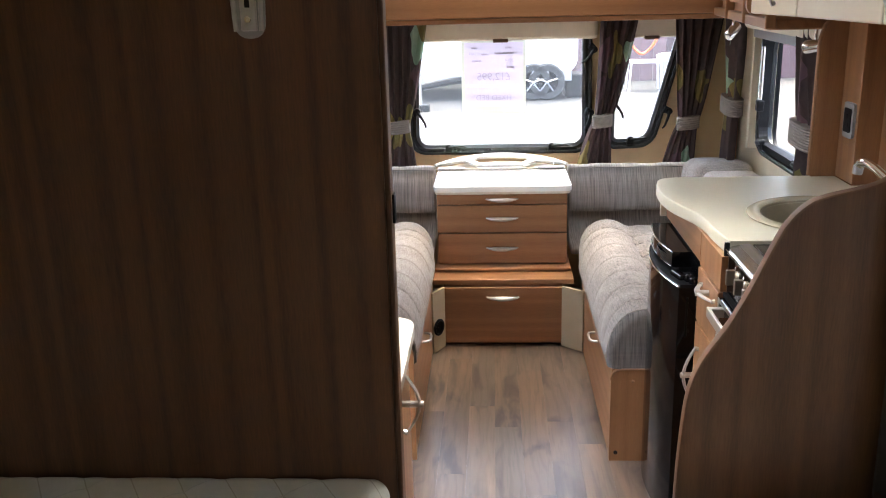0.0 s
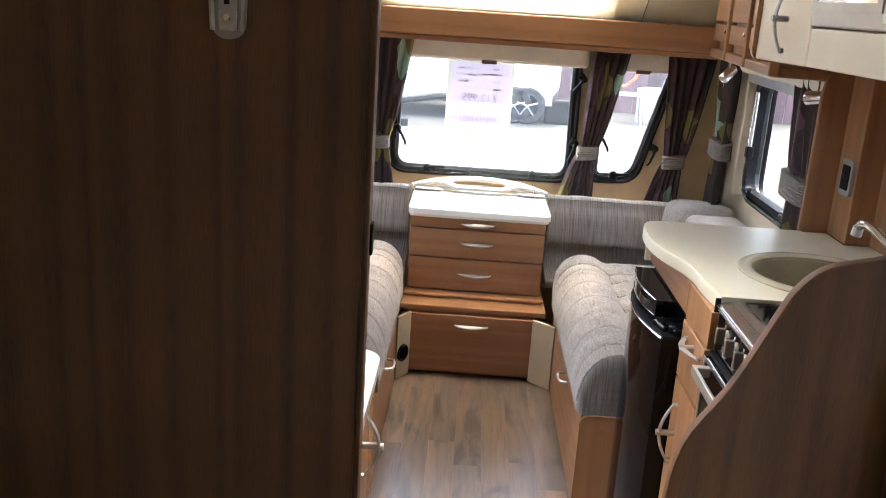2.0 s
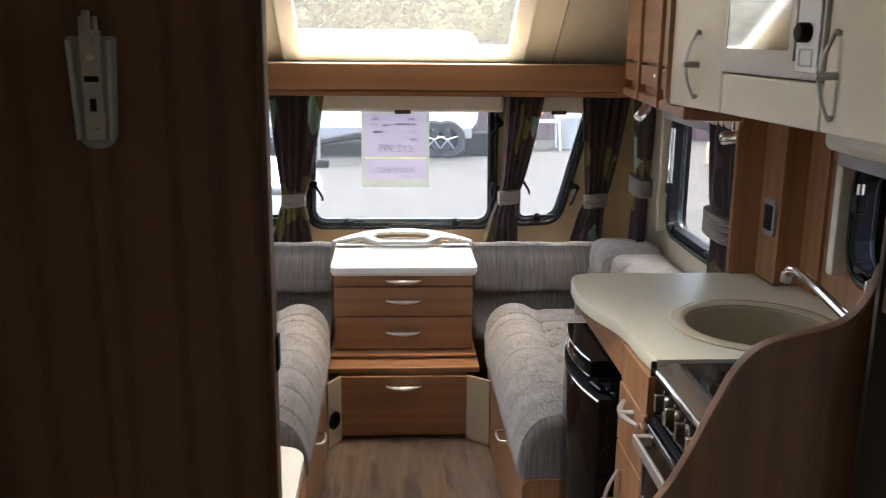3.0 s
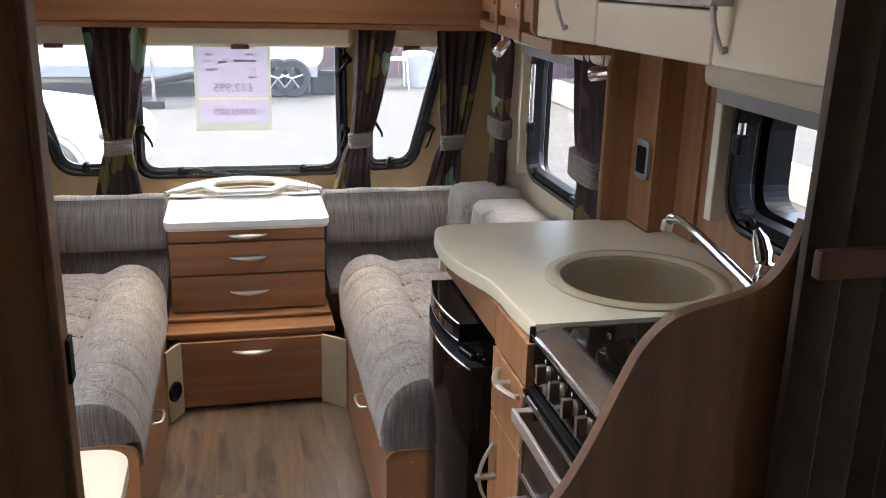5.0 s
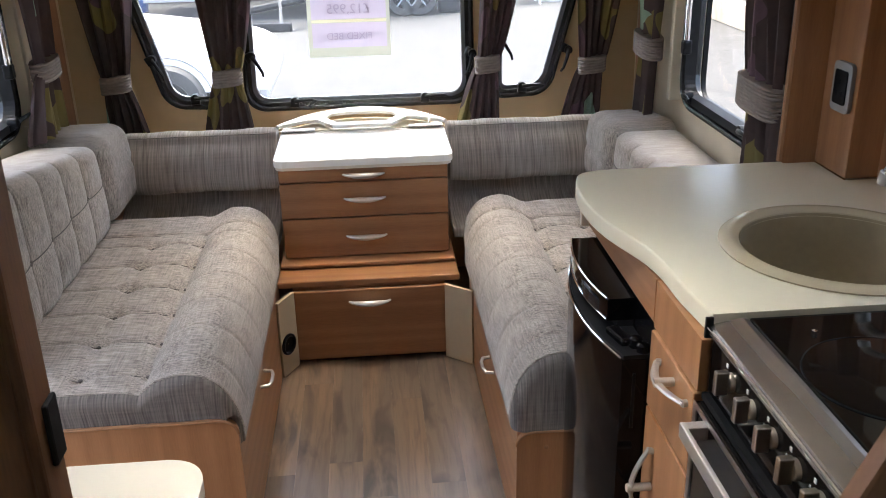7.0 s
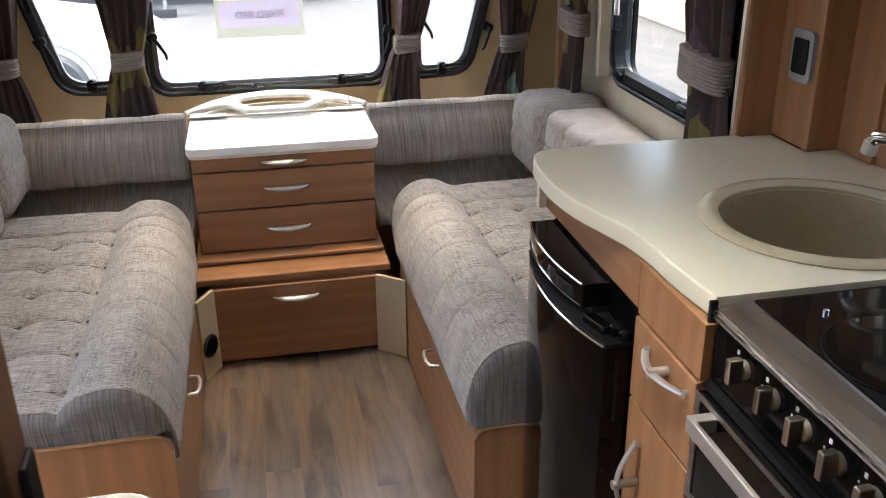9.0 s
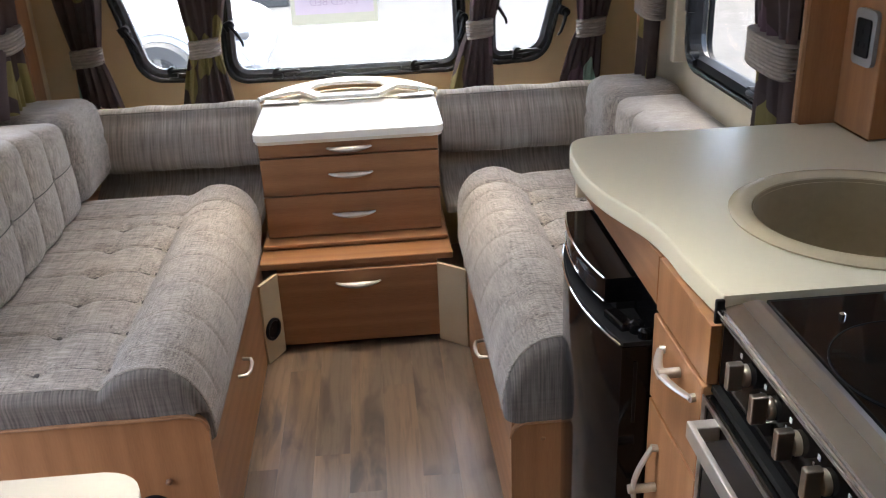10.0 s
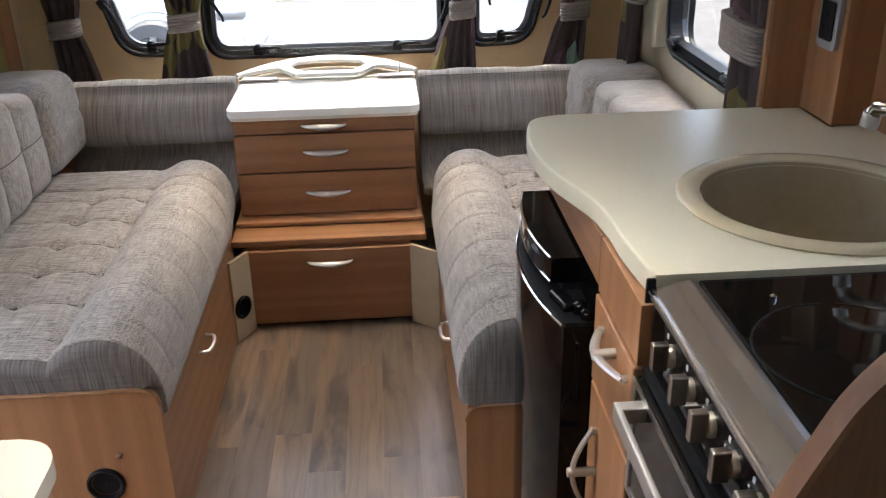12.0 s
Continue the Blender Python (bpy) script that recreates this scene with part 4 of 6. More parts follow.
def seat_cushion(sign):
    """A long seat cushion: a buttoned flat seat and a padded roll over the front edge, with rounded ends."""
    th = thing("seat_cushion", (sign * 0.6, 3.1, 0.336 if sign < 0 else 0.323), "grey-brown woven seat cushion with buttoned seat and padded front roll", "cushion", "lounge seat cushions")
    z_ = th.location.z
    k = 0.0 if sign < 0 else 0.033
    top = [(1.0, 0.45), (0.985, 0.47), (0.95, 0.477), (0.9, 0.479), (0.85, 0.479), (0.8, 0.479), (0.76, 0.479), (0.72, 0.479), (0.69, 0.479), (0.665, 0.479), (0.645, 0.479), (0.62, 0.479), (0.59, 0.479), (0.56, 0.478), (0.535, 0.476), (0.515, 0.472), (0.502, 0.47), (0.49, 0.48), (0.468, 0.497), (0.438, 0.509), (0.402, 0.513), (0.366, 0.506), (0.335, 0.487), (0.31, 0.455), (0.294, 0.415), (0.286, 0.37), (0.285, 0.34)]
    prof = [(1.0, z_)] + [(x + (k if x < 0.7 else 0), z) for x, z in top] + [(0.287 + k, z_ + 0.002), (0.293 + k, z_ - 0.004 if sign < 0 else z_), (0.4, z_), (0.7, z_)]
    outline = smooth_outline(prof[:-3], 3) + prof[-3:]
    m_ = len(outline)
    L, n = 0.99, 200
    seams = [0.16 * i + 0.115 for i in range(6)]
    rows_x = (0.655 + k, 0.502 + k)
    y_min = 0.02 if sign < 0 else 0.0

    def pressed(x, z, y):
        d = min(abs(y - c) for c in seams)
        if x < 0.495 + k and z > 0.36:
            w = min(1, (z - 0.36) / 0.06)
            dn = -0.0035 * math.exp(-((d / 0.007) ** 2)) * w + 0.002 * math.sin(31 * y + 9 * x) * w
            return -0.6 * dn, dn
        if z > 0.44 and x < 0.99:
            dn = -0.0045 * math.exp(-((d / 0.008) ** 2)) - 0.003 * math.exp(-(((x - rows_x[0]) / 0.009) ** 2)) + 0.002 * math.sin(17 * x + 5 * y)
            for bx in rows_x:
                q = (x - bx) ** 2 + d * d
                if q < 0.01:
                    dn -= 0.014 * math.exp(-q / 0.0008)
            return 0.0, dn
        return 0.0, 0.0

    bm = bmesh.new()
    loops = []
    r = 0.026

    def lay(pts, y_of):
        loops.append([bm.verts.new((sign * (x - 0.6), y_of(z), z - z_)) for x, z in pts])

    def drawn_in(a):
        zc = 0.41
        return [(x + (a if x < 0.4 + k else 0.0), z - a * max(0.0, min(1.0, (z - zc) / 0.05))) for x, z in outline]

    n_cap = 6
    for q in range(n_cap):
        a = math.pi / 2 * q / (n_cap - 1)
        depth = r * (1 - math.cos(a))
        lay(drawn_in(r * (1 - math.sin(a))), lambda z, dd=depth: dd if z > 0.408 else max(dd, y_min))
    for i in range(n + 1):
        y = r + (L - r) * i / n
        pts = []
        for x, z in outline:
            dx, dz = pressed(x, z, y)
            pts.append((x + dx, z + dz))
        lay(pts, lambda z, yy=y: yy)
    for a, b in zip(loops[n_cap - 1:], loops[n_cap:]):
        for j in range(m_):
            bm.faces.new((a[j], a[(j + 1) % m_], b[(j + 1) % m_], b[j]))
    bm.faces.new(loops[-1])
    ends = [[tuple(v.co) for v in lp] for lp in loops[:n_cap]]
    for lp in loops[:n_cap - 1]:
        for v in lp:
            bm.verts.remove(v)
    part("cover", bm, fabric_x, th, smooth=True)
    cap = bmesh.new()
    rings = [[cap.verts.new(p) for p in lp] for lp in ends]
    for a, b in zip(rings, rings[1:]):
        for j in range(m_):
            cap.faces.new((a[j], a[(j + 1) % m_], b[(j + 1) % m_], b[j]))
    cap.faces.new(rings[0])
    part("end_cover", cap, fabric_end, th, "woven end of the cushion in a darker tone", smooth=True)
    part("end_piping", tube([p for p, (x, z) in zip(ends[-1], outline) if z > z_ + 0.03], 0.0035, 6), fabric_x, th, smooth=True)
    # dark tubes paint the shade lying in the seat's seams
    for y in seams:
        part("seam", tube([(sign * (x - 0.6), y, 0.479 + pressed(x, 0.479, y)[1] - z_ - 0.0005) for x in (0.52 + k, 0.56 + k, 0.6 + k, 0.65 + k, 0.7 + k, 0.76)], 0.0012, 5), seam_shade_and_button, th)
        for x in rows_x:
            part("button", lathe([(0.006, 0.0), (0.005, 0.003), (0.001, 0.004)], 10), seam_shade_and_button, th).location = (sign * (x - 0.6), y, 0.462 - z_)
    return th


seat_cushion(-1)
seat_cushion(1)


def corner_seat(sign):
    """The short cushion that carries the seat and its roll on into the front corner."""
    z_ = 0.336 if sign < 0 else 0.323
    th = thing("corner_cushion", (sign * 0.6, 4.095, z_), "grey-brown woven seat cushion filling the front corner", "cushion", "lounge seat cushions")
    k = 0.0 if sign < 0 else 0.033
    top = [(1.0, 0.46), (0.96, 0.477), (0.85, 0.479), (0.72, 0.479), (0.62, 0.479), (0.55, 0.478), (0.515, 0.474), (0.49, 0.482), (0.465, 0.498), (0.436, 0.509), (0.402, 0.513), (0.366, 0.506), (0.335, 0.487), (0.31, 0.455), (0.298, 0.415), (0.292, 0.37)]
    prof = [(1.0, z_)] + smooth_outline([(x + (k if x < 0.7 else 0), z) for x, z in top], 3) + [(0.294 + k, z_), (0.6, z_)]
    bm = bmesh.new()
    loops = []
    for y, a in [(0.0, 0.022), (0.004, 0.012), (0.011, 0.004), (0.022, 0.0)] + [(0.022 + 0.018 * i, 0.0) for i in range(1, 9)] + [(0.185, 0.008), (0.2, 0.026), (0.208, 0.05)]:
        row = []
        for x, z in prof:
            roll = max(0.0, min(1.0, (0.5 + k - x) / 0.1))
            e = a + 0.012 * roll * max(0.0, (y - 0.06) / 0.15)
            row.append(bm.verts.new((sign * (x - 0.6 + (e if x < 0.45 else 0)), y, max(0.0, z - z_ - e * (z > 0.43)))))
        loops.append(row)
    m_ = len(prof)
    for a, b in zip(loops, loops[1:]):
        for j in range(m_):
            bm.faces.new((a[j], a[(j + 1) % m_], b[(j + 1) % m_], b[j]))
    bm.faces.new(loops[0])
    bm.faces.new(loops[-1])
    part("cover", bm, fabric_x, th, smooth=True)


for s in (-1, 1):
    corner_seat(s)


def bolster(sign):
    """A backrest whose padded upper roll overhangs its upright lower part."""
    th = thing("bolster_cushion", (sign * 0.59, 4.56, 0.405), "grey-brown woven bolster cushion leaning under front window", "cushion", "front bolsters")
    face = [(0.07, -0.07), (0.075, 0.0), (0.09, 0.2), (0.085, 0.255), (0.06, 0.275), (0.028, 0.276), (0.006, 0.266), (-0.008, 0.245), (-0.042, 0.212), (-0.07, 0.168), (-0.082, 0.126), (-0.078, 0.1), (-0.066, 0.084), (-0.04, 0.077), (0.0, 0.074), (0.02, 0.055), (0.0, 0.02), (-0.1, -0.02), (-0.2, -0.035), (-0.24, -0.045), (-0.245, -0.07)]
    prof = smooth_outline(face, 3)
    bm = bmesh.new()
    loops = []
    ends = (0.012, 0.004, 0.0)
    xs = [-0.285, -0.283, -0.276] + [-0.268 + 0.536 * i / 40 for i in range(41)] + [0.276, 0.283, 0.285]
    for i, x in enumerate(xs):
        e = ends[min(i, len(xs) - 1 - i)] if min(i, len(xs) - 1 - i) < 3 else 0.0
        lp = []
        for y, z in prof:
            c = Vector((0.02, 0.16)) if z > 0.072 else Vector((0.06, z))
            d = c - Vector((y, z))
            p = Vector((y, z)) + (d.normalized() * e if d.length > 0.02 else Vector((0, 0)))
            wob = 0.0025 * math.sin(x * 19 + z * 12) + 0.002 * math.sin(x * 41 + sign)
            lp.append(bm.verts.new((x, p.x + wob * (z > 0.08), p.y + wob * 0.5 * (z > 0.08))))
        loops.append(lp)
    m_ = len(prof)
    for a, b in zip(loops, loops[1:]):
        for j in range(m_):
            bm.faces.new((a[j], a[(j + 1) % m_], b[(j + 1) % m_], b[j]))
    bm.faces.new(loops[0])
    bm.faces.new(loops[-1])
    part("cover", bm, fabric_rib, th, smooth=True)
    part("piping", tube([(x, 0.006, 0.267) for x in (-0.26, 0.0, 0.26)], 0.0025, 6), fabric_x, th, smooth=True)


for s in (-1, 1):
    bolster(s)


def back_cushion(sign):
    """A tall side backrest, buttoned in two rows."""
    th = thing("back_cushion", (sign * 0.925, 3.68, 0.475), "grey-brown woven backrest cushion with buttoned panels along side wall", "cushion", "side backrests")
    cells = [-0.51 + 0.168 * i for i in range(7)]
    hz = 0.16

    def tuft(p):
        rise = (0.03 - 0.128 * p.y if sign < 0 else -0.058) * max(0.0, (p.z + 0.02) / hz)
        front = min(1.0, max(0.0, (0.03 - p.x * sign) / 0.1))
        if front == 0.0:
            return (0, 0, rise)
        u = ((p.y + 0.51) / 0.168) % 1.0
        w = abs(p.z) / hz if p.z < 0 else p.z / (hz * 1.25)
        plump = max(0.0, math.sin(math.pi * u)) ** 0.4 * min(1.0, max(0.0, math.sin(math.pi * min(1.0, 0.07 + 0.75 * w)))) ** 0.4
        edge = min(1.0, (0.52 - abs(p.y)) / 0.03)
        v = 0.024 * (1 - plump * edge)
        return (sign * front * (v + 0.1 * max(0, p.z)), 0, rise)

    b = soft_box(0.12, 0.52, hz, 0.035, (8, 250, 60), tuft)
    part("cover", moved(b, Matrix.Translation((0, 0, hz))), fabric_z, th, smooth=True)
    # dark tubes paint the grooves' shade between the buttoned panels
    for c in cells[1:-1]:
        for z0, z1 in ((-0.12, -0.008), (0.008, 0.115 if sign < 0 else 0.045)):
            run = [Vector((-sign * 0.12, c, z0 + (z1 - z0) * i / 8)) for i in range(9)]
            part("seam", tube([p + Vector(tuft(p)) + Vector((0, 0, hz)) for p in run], 0.002, 5), seam_shade_and_button, th)
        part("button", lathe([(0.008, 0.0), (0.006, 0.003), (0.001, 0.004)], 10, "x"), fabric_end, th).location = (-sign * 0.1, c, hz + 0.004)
    run = [Vector((-sign * 0.12, -0.48 + 0.024 * i, 0.0)) for i in range(41)]
    part("seam", tube([p + Vector(tuft(p)) + Vector((0, 0, hz)) for p in run], 0.002, 5), seam_shade_and_button, th)
    th2 = thing("corner_cushion", (sign * 0.925, 4.37, 0.475), "grey-brown woven cushion in the corner behind the seats", "cushion", "side backrests")
    hc = 0.145 if sign < 0 else 0.132
    b = soft_box(0.125, 0.16, hc, 0.055, (8, 10, 12), lambda p: (sign * (0.1 * max(0, p.z) + 0.008 * math.exp(-((p.z / 0.015) ** 2)) * (p.x * sign < 0)), 0, -0.1 * p.y * max(0, p.z / hc)))
    part("cover", moved(b, Matrix.Translation((0, 0, hc))), fabric_z, th2, smooth=True)


for s in (-1, 1):
    back_cushion(s)


# ---- chest of drawers ----
chest = thing("chest_of_drawers", (0, 4.24, 0), "wooden front chest of drawers with white pull-out top", "chest")
part("carcass", box(-0.281, 0.281, 0.025, 0.5, 0.312, 0.625, 0.002), wood_x, chest)
for z0, z1 in ((0.315, 0.452), (0.457, 0.578), (0.583, 0.628)):
    d = part("drawer", box(-0.28, 0.28, 0.005, 0.024, z0, z1, 0.003), wood_x, chest)
    hz = (z0 + z1) / 2 + (0.004 if z1 - z0 > 0.1 else 0)
    pts = [(-0.068 + 0.136 * i / 14, 0.004 - 0.024 * math.sin(math.pi * i / 14) ** 0.6, hz) for i in range(15)]
    part("handle", tube(pts, [0.004 + 0.0085 * math.sin(math.pi * i / 14) for i in range(15)], 10, 0.8), satin, d, "slim satin metal grip", smooth=True)
part("sliding_top", plate(rounded(rect(-0.293, 0.298, -0.012, 0.44), [0.03, 0.03, 0, 0]), [], "z", 0.64, 0.662), white_top, chest, "white laminate top")
part("top_edge", plate(rounded(rect(-0.289, 0.294, -0.008, 0.44), [0.03, 0.03, 0, 0]), [], "z", 0.629, 0.6395), cream_door, chest, "cream edge strip")
part("shelf_lip", box(-0.295, 0.295, -0.05, 0.3, 0.297, 0.311, 0.004), wood_x, chest)
part("shelf_rail", box(-0.3, 0.3, -0.15, 0.28, 0.271, 0.293, 0.004), wood_x, chest)
part("kick_drawer", box(-0.25, 0.25, -0.16, -0.142, 0.012, 0.26, 0.003), wood_x, chest)
pts = [(-0.068 + 0.136 * i / 14, -0.161 - 0.024 * math.sin(math.pi * i / 14) ** 0.6, 0.218) for i in range(15)]
part("handle", tube(pts, [0.004 + 0.0085 * math.sin(math.pi * i / 14) for i in range(15)], 10, 0.8), satin, chest, "slim satin metal grip", smooth=True)
part("kick_body", box(-0.25, 0.25, -0.14, 0.4, 0.0, 0.27), wood_x, chest)
for s in (-1, 1):
    p, q = Vector((s * 0.251, -0.166)), (Vector((-0.296, -0.252)) if s < 0 else Vector((0.334, -0.236)))
    b = box(0.0, (q - p).length, -0.006, 0.006, 0.0, 0.268, 0.001)
    a = math.atan2(q.y - p.y, q.x - p.x)
    # the panel's shade is in its colour
    part("angled_side", moved(b, Matrix.Translation((p.x, p.y, 0)) @ Matrix.Rotation(a, 4, "Z")), shaded_panel, chest, "cream angled side panel darkened for its shade")
vent = thing("air_vent", (-0.279, 4.02, 0.108), "round black heating vent in cream panel", "vent")
b = lathe([(0.036, 0.0), (0.036, -0.006), (0.032, -0.009), (0.028, -0.007), (0.026, 0.0005), (0.001, 0.0005)], 28, "y")
part("bezel", moved(b, Matrix.Rotation(math.atan2(0.095, 0.055), 4, "Z") @ Matrix.Translation((0, -0.008, 0))), black_plastic, vent, smooth=True)

arch = thing("table_lift_frame", (0, 4.69, 0.6), "white moulded arch with hand slot behind chest top", "table frame")
outline = smooth_outline([(-0.305, -0.085), (-0.27, -0.045), (-0.2, 0.02), (-0.1, 0.07), (0.0, 0.088), (0.1, 0.07), (0.2, 0.02), (0.27, -0.045), (0.305, -0.085)], 4)
part("base", plate(outline, [], "z", 0.0635, 0.066), cream_door, arch, "cream moulded tray")
inside = [(0.2, -0.03), (0.165, -0.028), (0.135, -0.065), (0.105, -0.098), (-0.105, -0.098), (-0.135, -0.065), (-0.165, -0.028), (-0.2, -0.03)]
slot = rounded([(-0.092, -0.066), (0.092, -0.066), (0.132, -0.012), (0.115, 0.03), (0.06, 0.047), (-0.06, 0.047), (-0.115, 0.03), (-0.132, -0.012)], 0.012)
tilt = Matrix.Translation((0, -0.1, 0.074)) @ Matrix.Rotation(0.1, 4, "X") @ Matrix.Translation((0, 0.1, 0))
part("moulding", moved(plate(outline + inside, [slot], "z", 0.0, 0.012), tilt), white_top, arch, "white moulded arch with hand slot")
part("rim", moved(tube([(x, y - 0.002, 0.008) for x, y in outline], 0.008, 10), tilt), white_top, arch, "rounded white rim", smooth=True)
for s in (-1, 1):
    part("hinge_plate", box(s * 0.23 - 0.06, s * 0.23 + 0.06, -0.105, -0.075, 0.0665, 0.074, 0.003), satin, arch, "flat metal hinge")
part("pin", tube([(0.245, -0.09, 0.072), (0.245, -0.09, 0.115)], 0.003, 8), chrome, arch)


# ---- kitchen ----
FX = 0.487
unit = thing("kitchen_cabinet", (FX, 2.57, 0), "narrow wooden kitchen cabinet with one drawer and one door", "cabinet")
part("body", box(0.018, 0.1, -0.104, 0.106, 0.05, 0.885), wood_z, unit)
part("rear_body", box(0.101, 0.56, -0.104, 0.106, 0.05, 0.74), wood_z, unit)
part("plinth", box(0.05, 0.07, -0.104, 0.106, 0.0, 0.049), panel_wood, unit)
part("top_rail", box(0.002, 0.017, -0.104, 0.106, 0.801, 0.886, 0.001), wood_z, unit)
dr = part("drawer", box(-0.002, 0.017, -0.103, 0.105, 0.655, 0.797, 0.0025), wood_z, unit)
bow_handle("handle", dr, (-0.002, -0.018, 0.768), (0, 1, 0), (-1, 0, 0), 0.13, 0.026)
dd = part("door", box(-0.002, 0.017, -0.103, 0.105, 0.055, 0.65, 0.0025), wood_z, unit)
bow_handle("handle", dd, (-0.002, 0.05, 0.52), (0, 0, 1), (-1, 0, 0), 0.15, 0.035)

# fridge: bowed door, and a control panel above it that stops short of the hinge side
fridge = thing("fridge", (0.44, 2.88, 0), "black gloss fridge with bowed door and silver trim lines", "fridge")
part("body", box(0.052, 0.14, -0.197, 0.215, 0.04, 0.802, 0.002), black_gloss, fridge)
part("rear_body", box(0.141, 0.58, -0.197, 0.255, 0.04, 0.74), black_plastic, fridge)


def bowed(z0, z1, ends, middle, back, y0, y1):
    """A slab whose front bows out towards the aisle."""
    k = 18
    pts = [(ends + (middle - ends) * (1 - (2 * i / k - 1) ** 2), y0 + (y1 - y0) * i / k) for i in range(k + 1)]
    return plate(pts + [(back, y1), (back, y0)], [], "z", z0, z1)


def bow_line(z, ends, middle, y0, y1, radius):
    k = 18
    return tube([(ends + (middle - ends) * (1 - (2 * i / k - 1) ** 2), y0 + (y1 - y0) * i / k, z) for i in range(k + 1)], radius, 8)


part("door", bowed(0.05, 0.735, 0.001, -0.032, 0.048, -0.197, 0.213), black_gloss, fridge, smooth=True)
part("door_cap", bowed(0.736, 0.744, 0.003, -0.029, 0.05, -0.196, 0.213), rubber, fridge, smooth=True)
pan = part("control_panel", bowed(0.757, 0.8, 0.001, -0.017, 0.051, -0.088, 0.213), black_gloss, fridge, "black control panel", smooth=True)
part("display", bowed(0.762, 0.785, -0.0005, -0.0185, 0.0, -0.07, 0.1), dark_pane, pan, "dark display strip")
part("recess", bowed(0.744, 0.757, 0.02, 0.01, 0.05, -0.088, 0.213), rubber, fridge, "dark grip recess")
part("trim", bow_line(0.738, 0.0, -0.033, -0.193, 0.211, 0.0022), chrome, fridge, "thin silver trim line", smooth=True)
part("trim", bow_line(0.8, 0.0, -0.018, -0.086, 0.211, 0.002), chrome, fridge, "thin silver trim line", smooth=True)
part("trim", bow_line(0.759, 0.0, -0.018, -0.086, 0.211, 0.0016), chrome, fridge, "thin silver trim line", smooth=True)
part("grip", moved(box(-0.012, 0.012, -0.03, 0.03, 0.0, 0.014, 0.004), Matrix.Translation((0.012, -0.135, 0.744)) @ Matrix.Rotation(0.25, 4, "Z")), black_gloss, fridge, "raised finger grip")
for x, y, h in ((0.032, -0.165, 0.016), (0.04, -0.184, 0.012)):
    part("hinge", lathe([(0.011, 0.0), (0.011, h), (0.007, h + 0.003), (0.0008, h + 0.003)], 16), black_gloss, fridge, smooth=True).location = (x, y, 0.744)
part("side_trim", box(0.02, 0.026, -0.1995, -0.1972, 0.6, 0.71, 0.001), black_plastic, fridge)
part("foot_panel", box(0.06, 0.08, -0.197, 0.213, 0.0, 0.039), rubber, fridge)

# the wave-fronted worktop, with the sink cut into it
SINK = (0.805, 2.695)
front_edge = smooth_outline([(0.505, 2.478), (0.499, 2.54), (0.495, 2.6), (0.495, 2.66), (0.487, 2.735), (0.469, 2.8), (0.45, 2.87), (0.439, 2.955), (0.441, 3.05), (0.452, 3.12), (0.472, 3.16), (0.52, 3.178)], 4)
wt = front_edge + [(0.915, 3.178), (0.915, 3.165), (0.985, 3.165), (0.985, 3.035), (1.066, 3.035), (1.066, 1.955), (1.03, 1.955), (1.03, 2.478)]
circle = [(SINK[0] + 0.178 * math.cos(2 * math.pi * i / 40), SINK[1] + 0.178 * math.sin(2 * math.pi * i / 40)) for i in range(40)]
worktop = thing("worktop", (0, 0, 0.887), "beige mottled worktop with wavy front edge", "worktop")
slab_front = [(x + 0.003, y) for x, y in front_edge]
part("slab", plate(slab_front + wt[len(front_edge):], [circle], "z", 0.0, 0.033), stone_top, worktop)
strip = bmesh.new()
srows = [[strip.verts.new((x + dx, y + (dx - 0.003) * 0.5 * (j > len(front_edge) - 6), z)) for j, (x, y) in enumerate(front_edge)] for dx, z in ((0.0029, 0.0), (0.0, 0.003), (0.0, 0.0295), (0.001, 0.0325), (0.0029, 0.0338))]
for r1, r2 in zip(srows, srows[1:]):
    for j in range(len(front_edge) - 1):
        strip.faces.new((r1[j], r1[j + 1], r2[j + 1], r2[j]))
for j in range(len(front_edge) - 1):
    strip.faces.new((srows[-1][j], srows[-1][j + 1], srows[0][j + 1], srows[0][j]))
part("front_edge", strip, stone_top, worktop, smooth=True)
fas = thing("worktop_fascia", (0, 0, 0.8), "flat wooden fascia below the worktop over fridge", "fascia")
part("strip", box(0.489, 0.505, 2.679, 3.15, 0.008, 0.086, 0.001), wood_y, fas)
part("end_strip", box(0.47, 0.488, 3.135, 3.15, 0.01, 0.086, 0.002), cream_door, fas, "pale end strip")

sink = thing("sink", (*SINK, 0.92), "round sand coloured composite sink set in worktop", "sink")
part("rim", lathe([(0.1775, -0.003), (0.1965, 0.0006), (0.1975, 0.0035), (0.192, 0.0075), (0.173, 0.009), (0.163, 0.004), (0.16, -0.004)], 56), rim_mat, sink, smooth=True)
part("bowl", lathe([(0.161, 0.002), (0.157, -0.03), (0.15, -0.08), (0.135, -0.12), (0.1, -0.135), (0.035, -0.14), (0.03, -0.143), (0.0008, -0.143), (0.0008, -0.147), (0.105, -0.142), (0.145, -0.12), (0.162, -0.03), (0.165, 0.0)], 56), sink_bowl_shaded, sink, smooth=True)
part("drain", lathe([(0.032, -0.136), (0.03, -0.133), (0.022, -0.135), (0.0008, -0.137)], 24), chrome, sink, smooth=True)

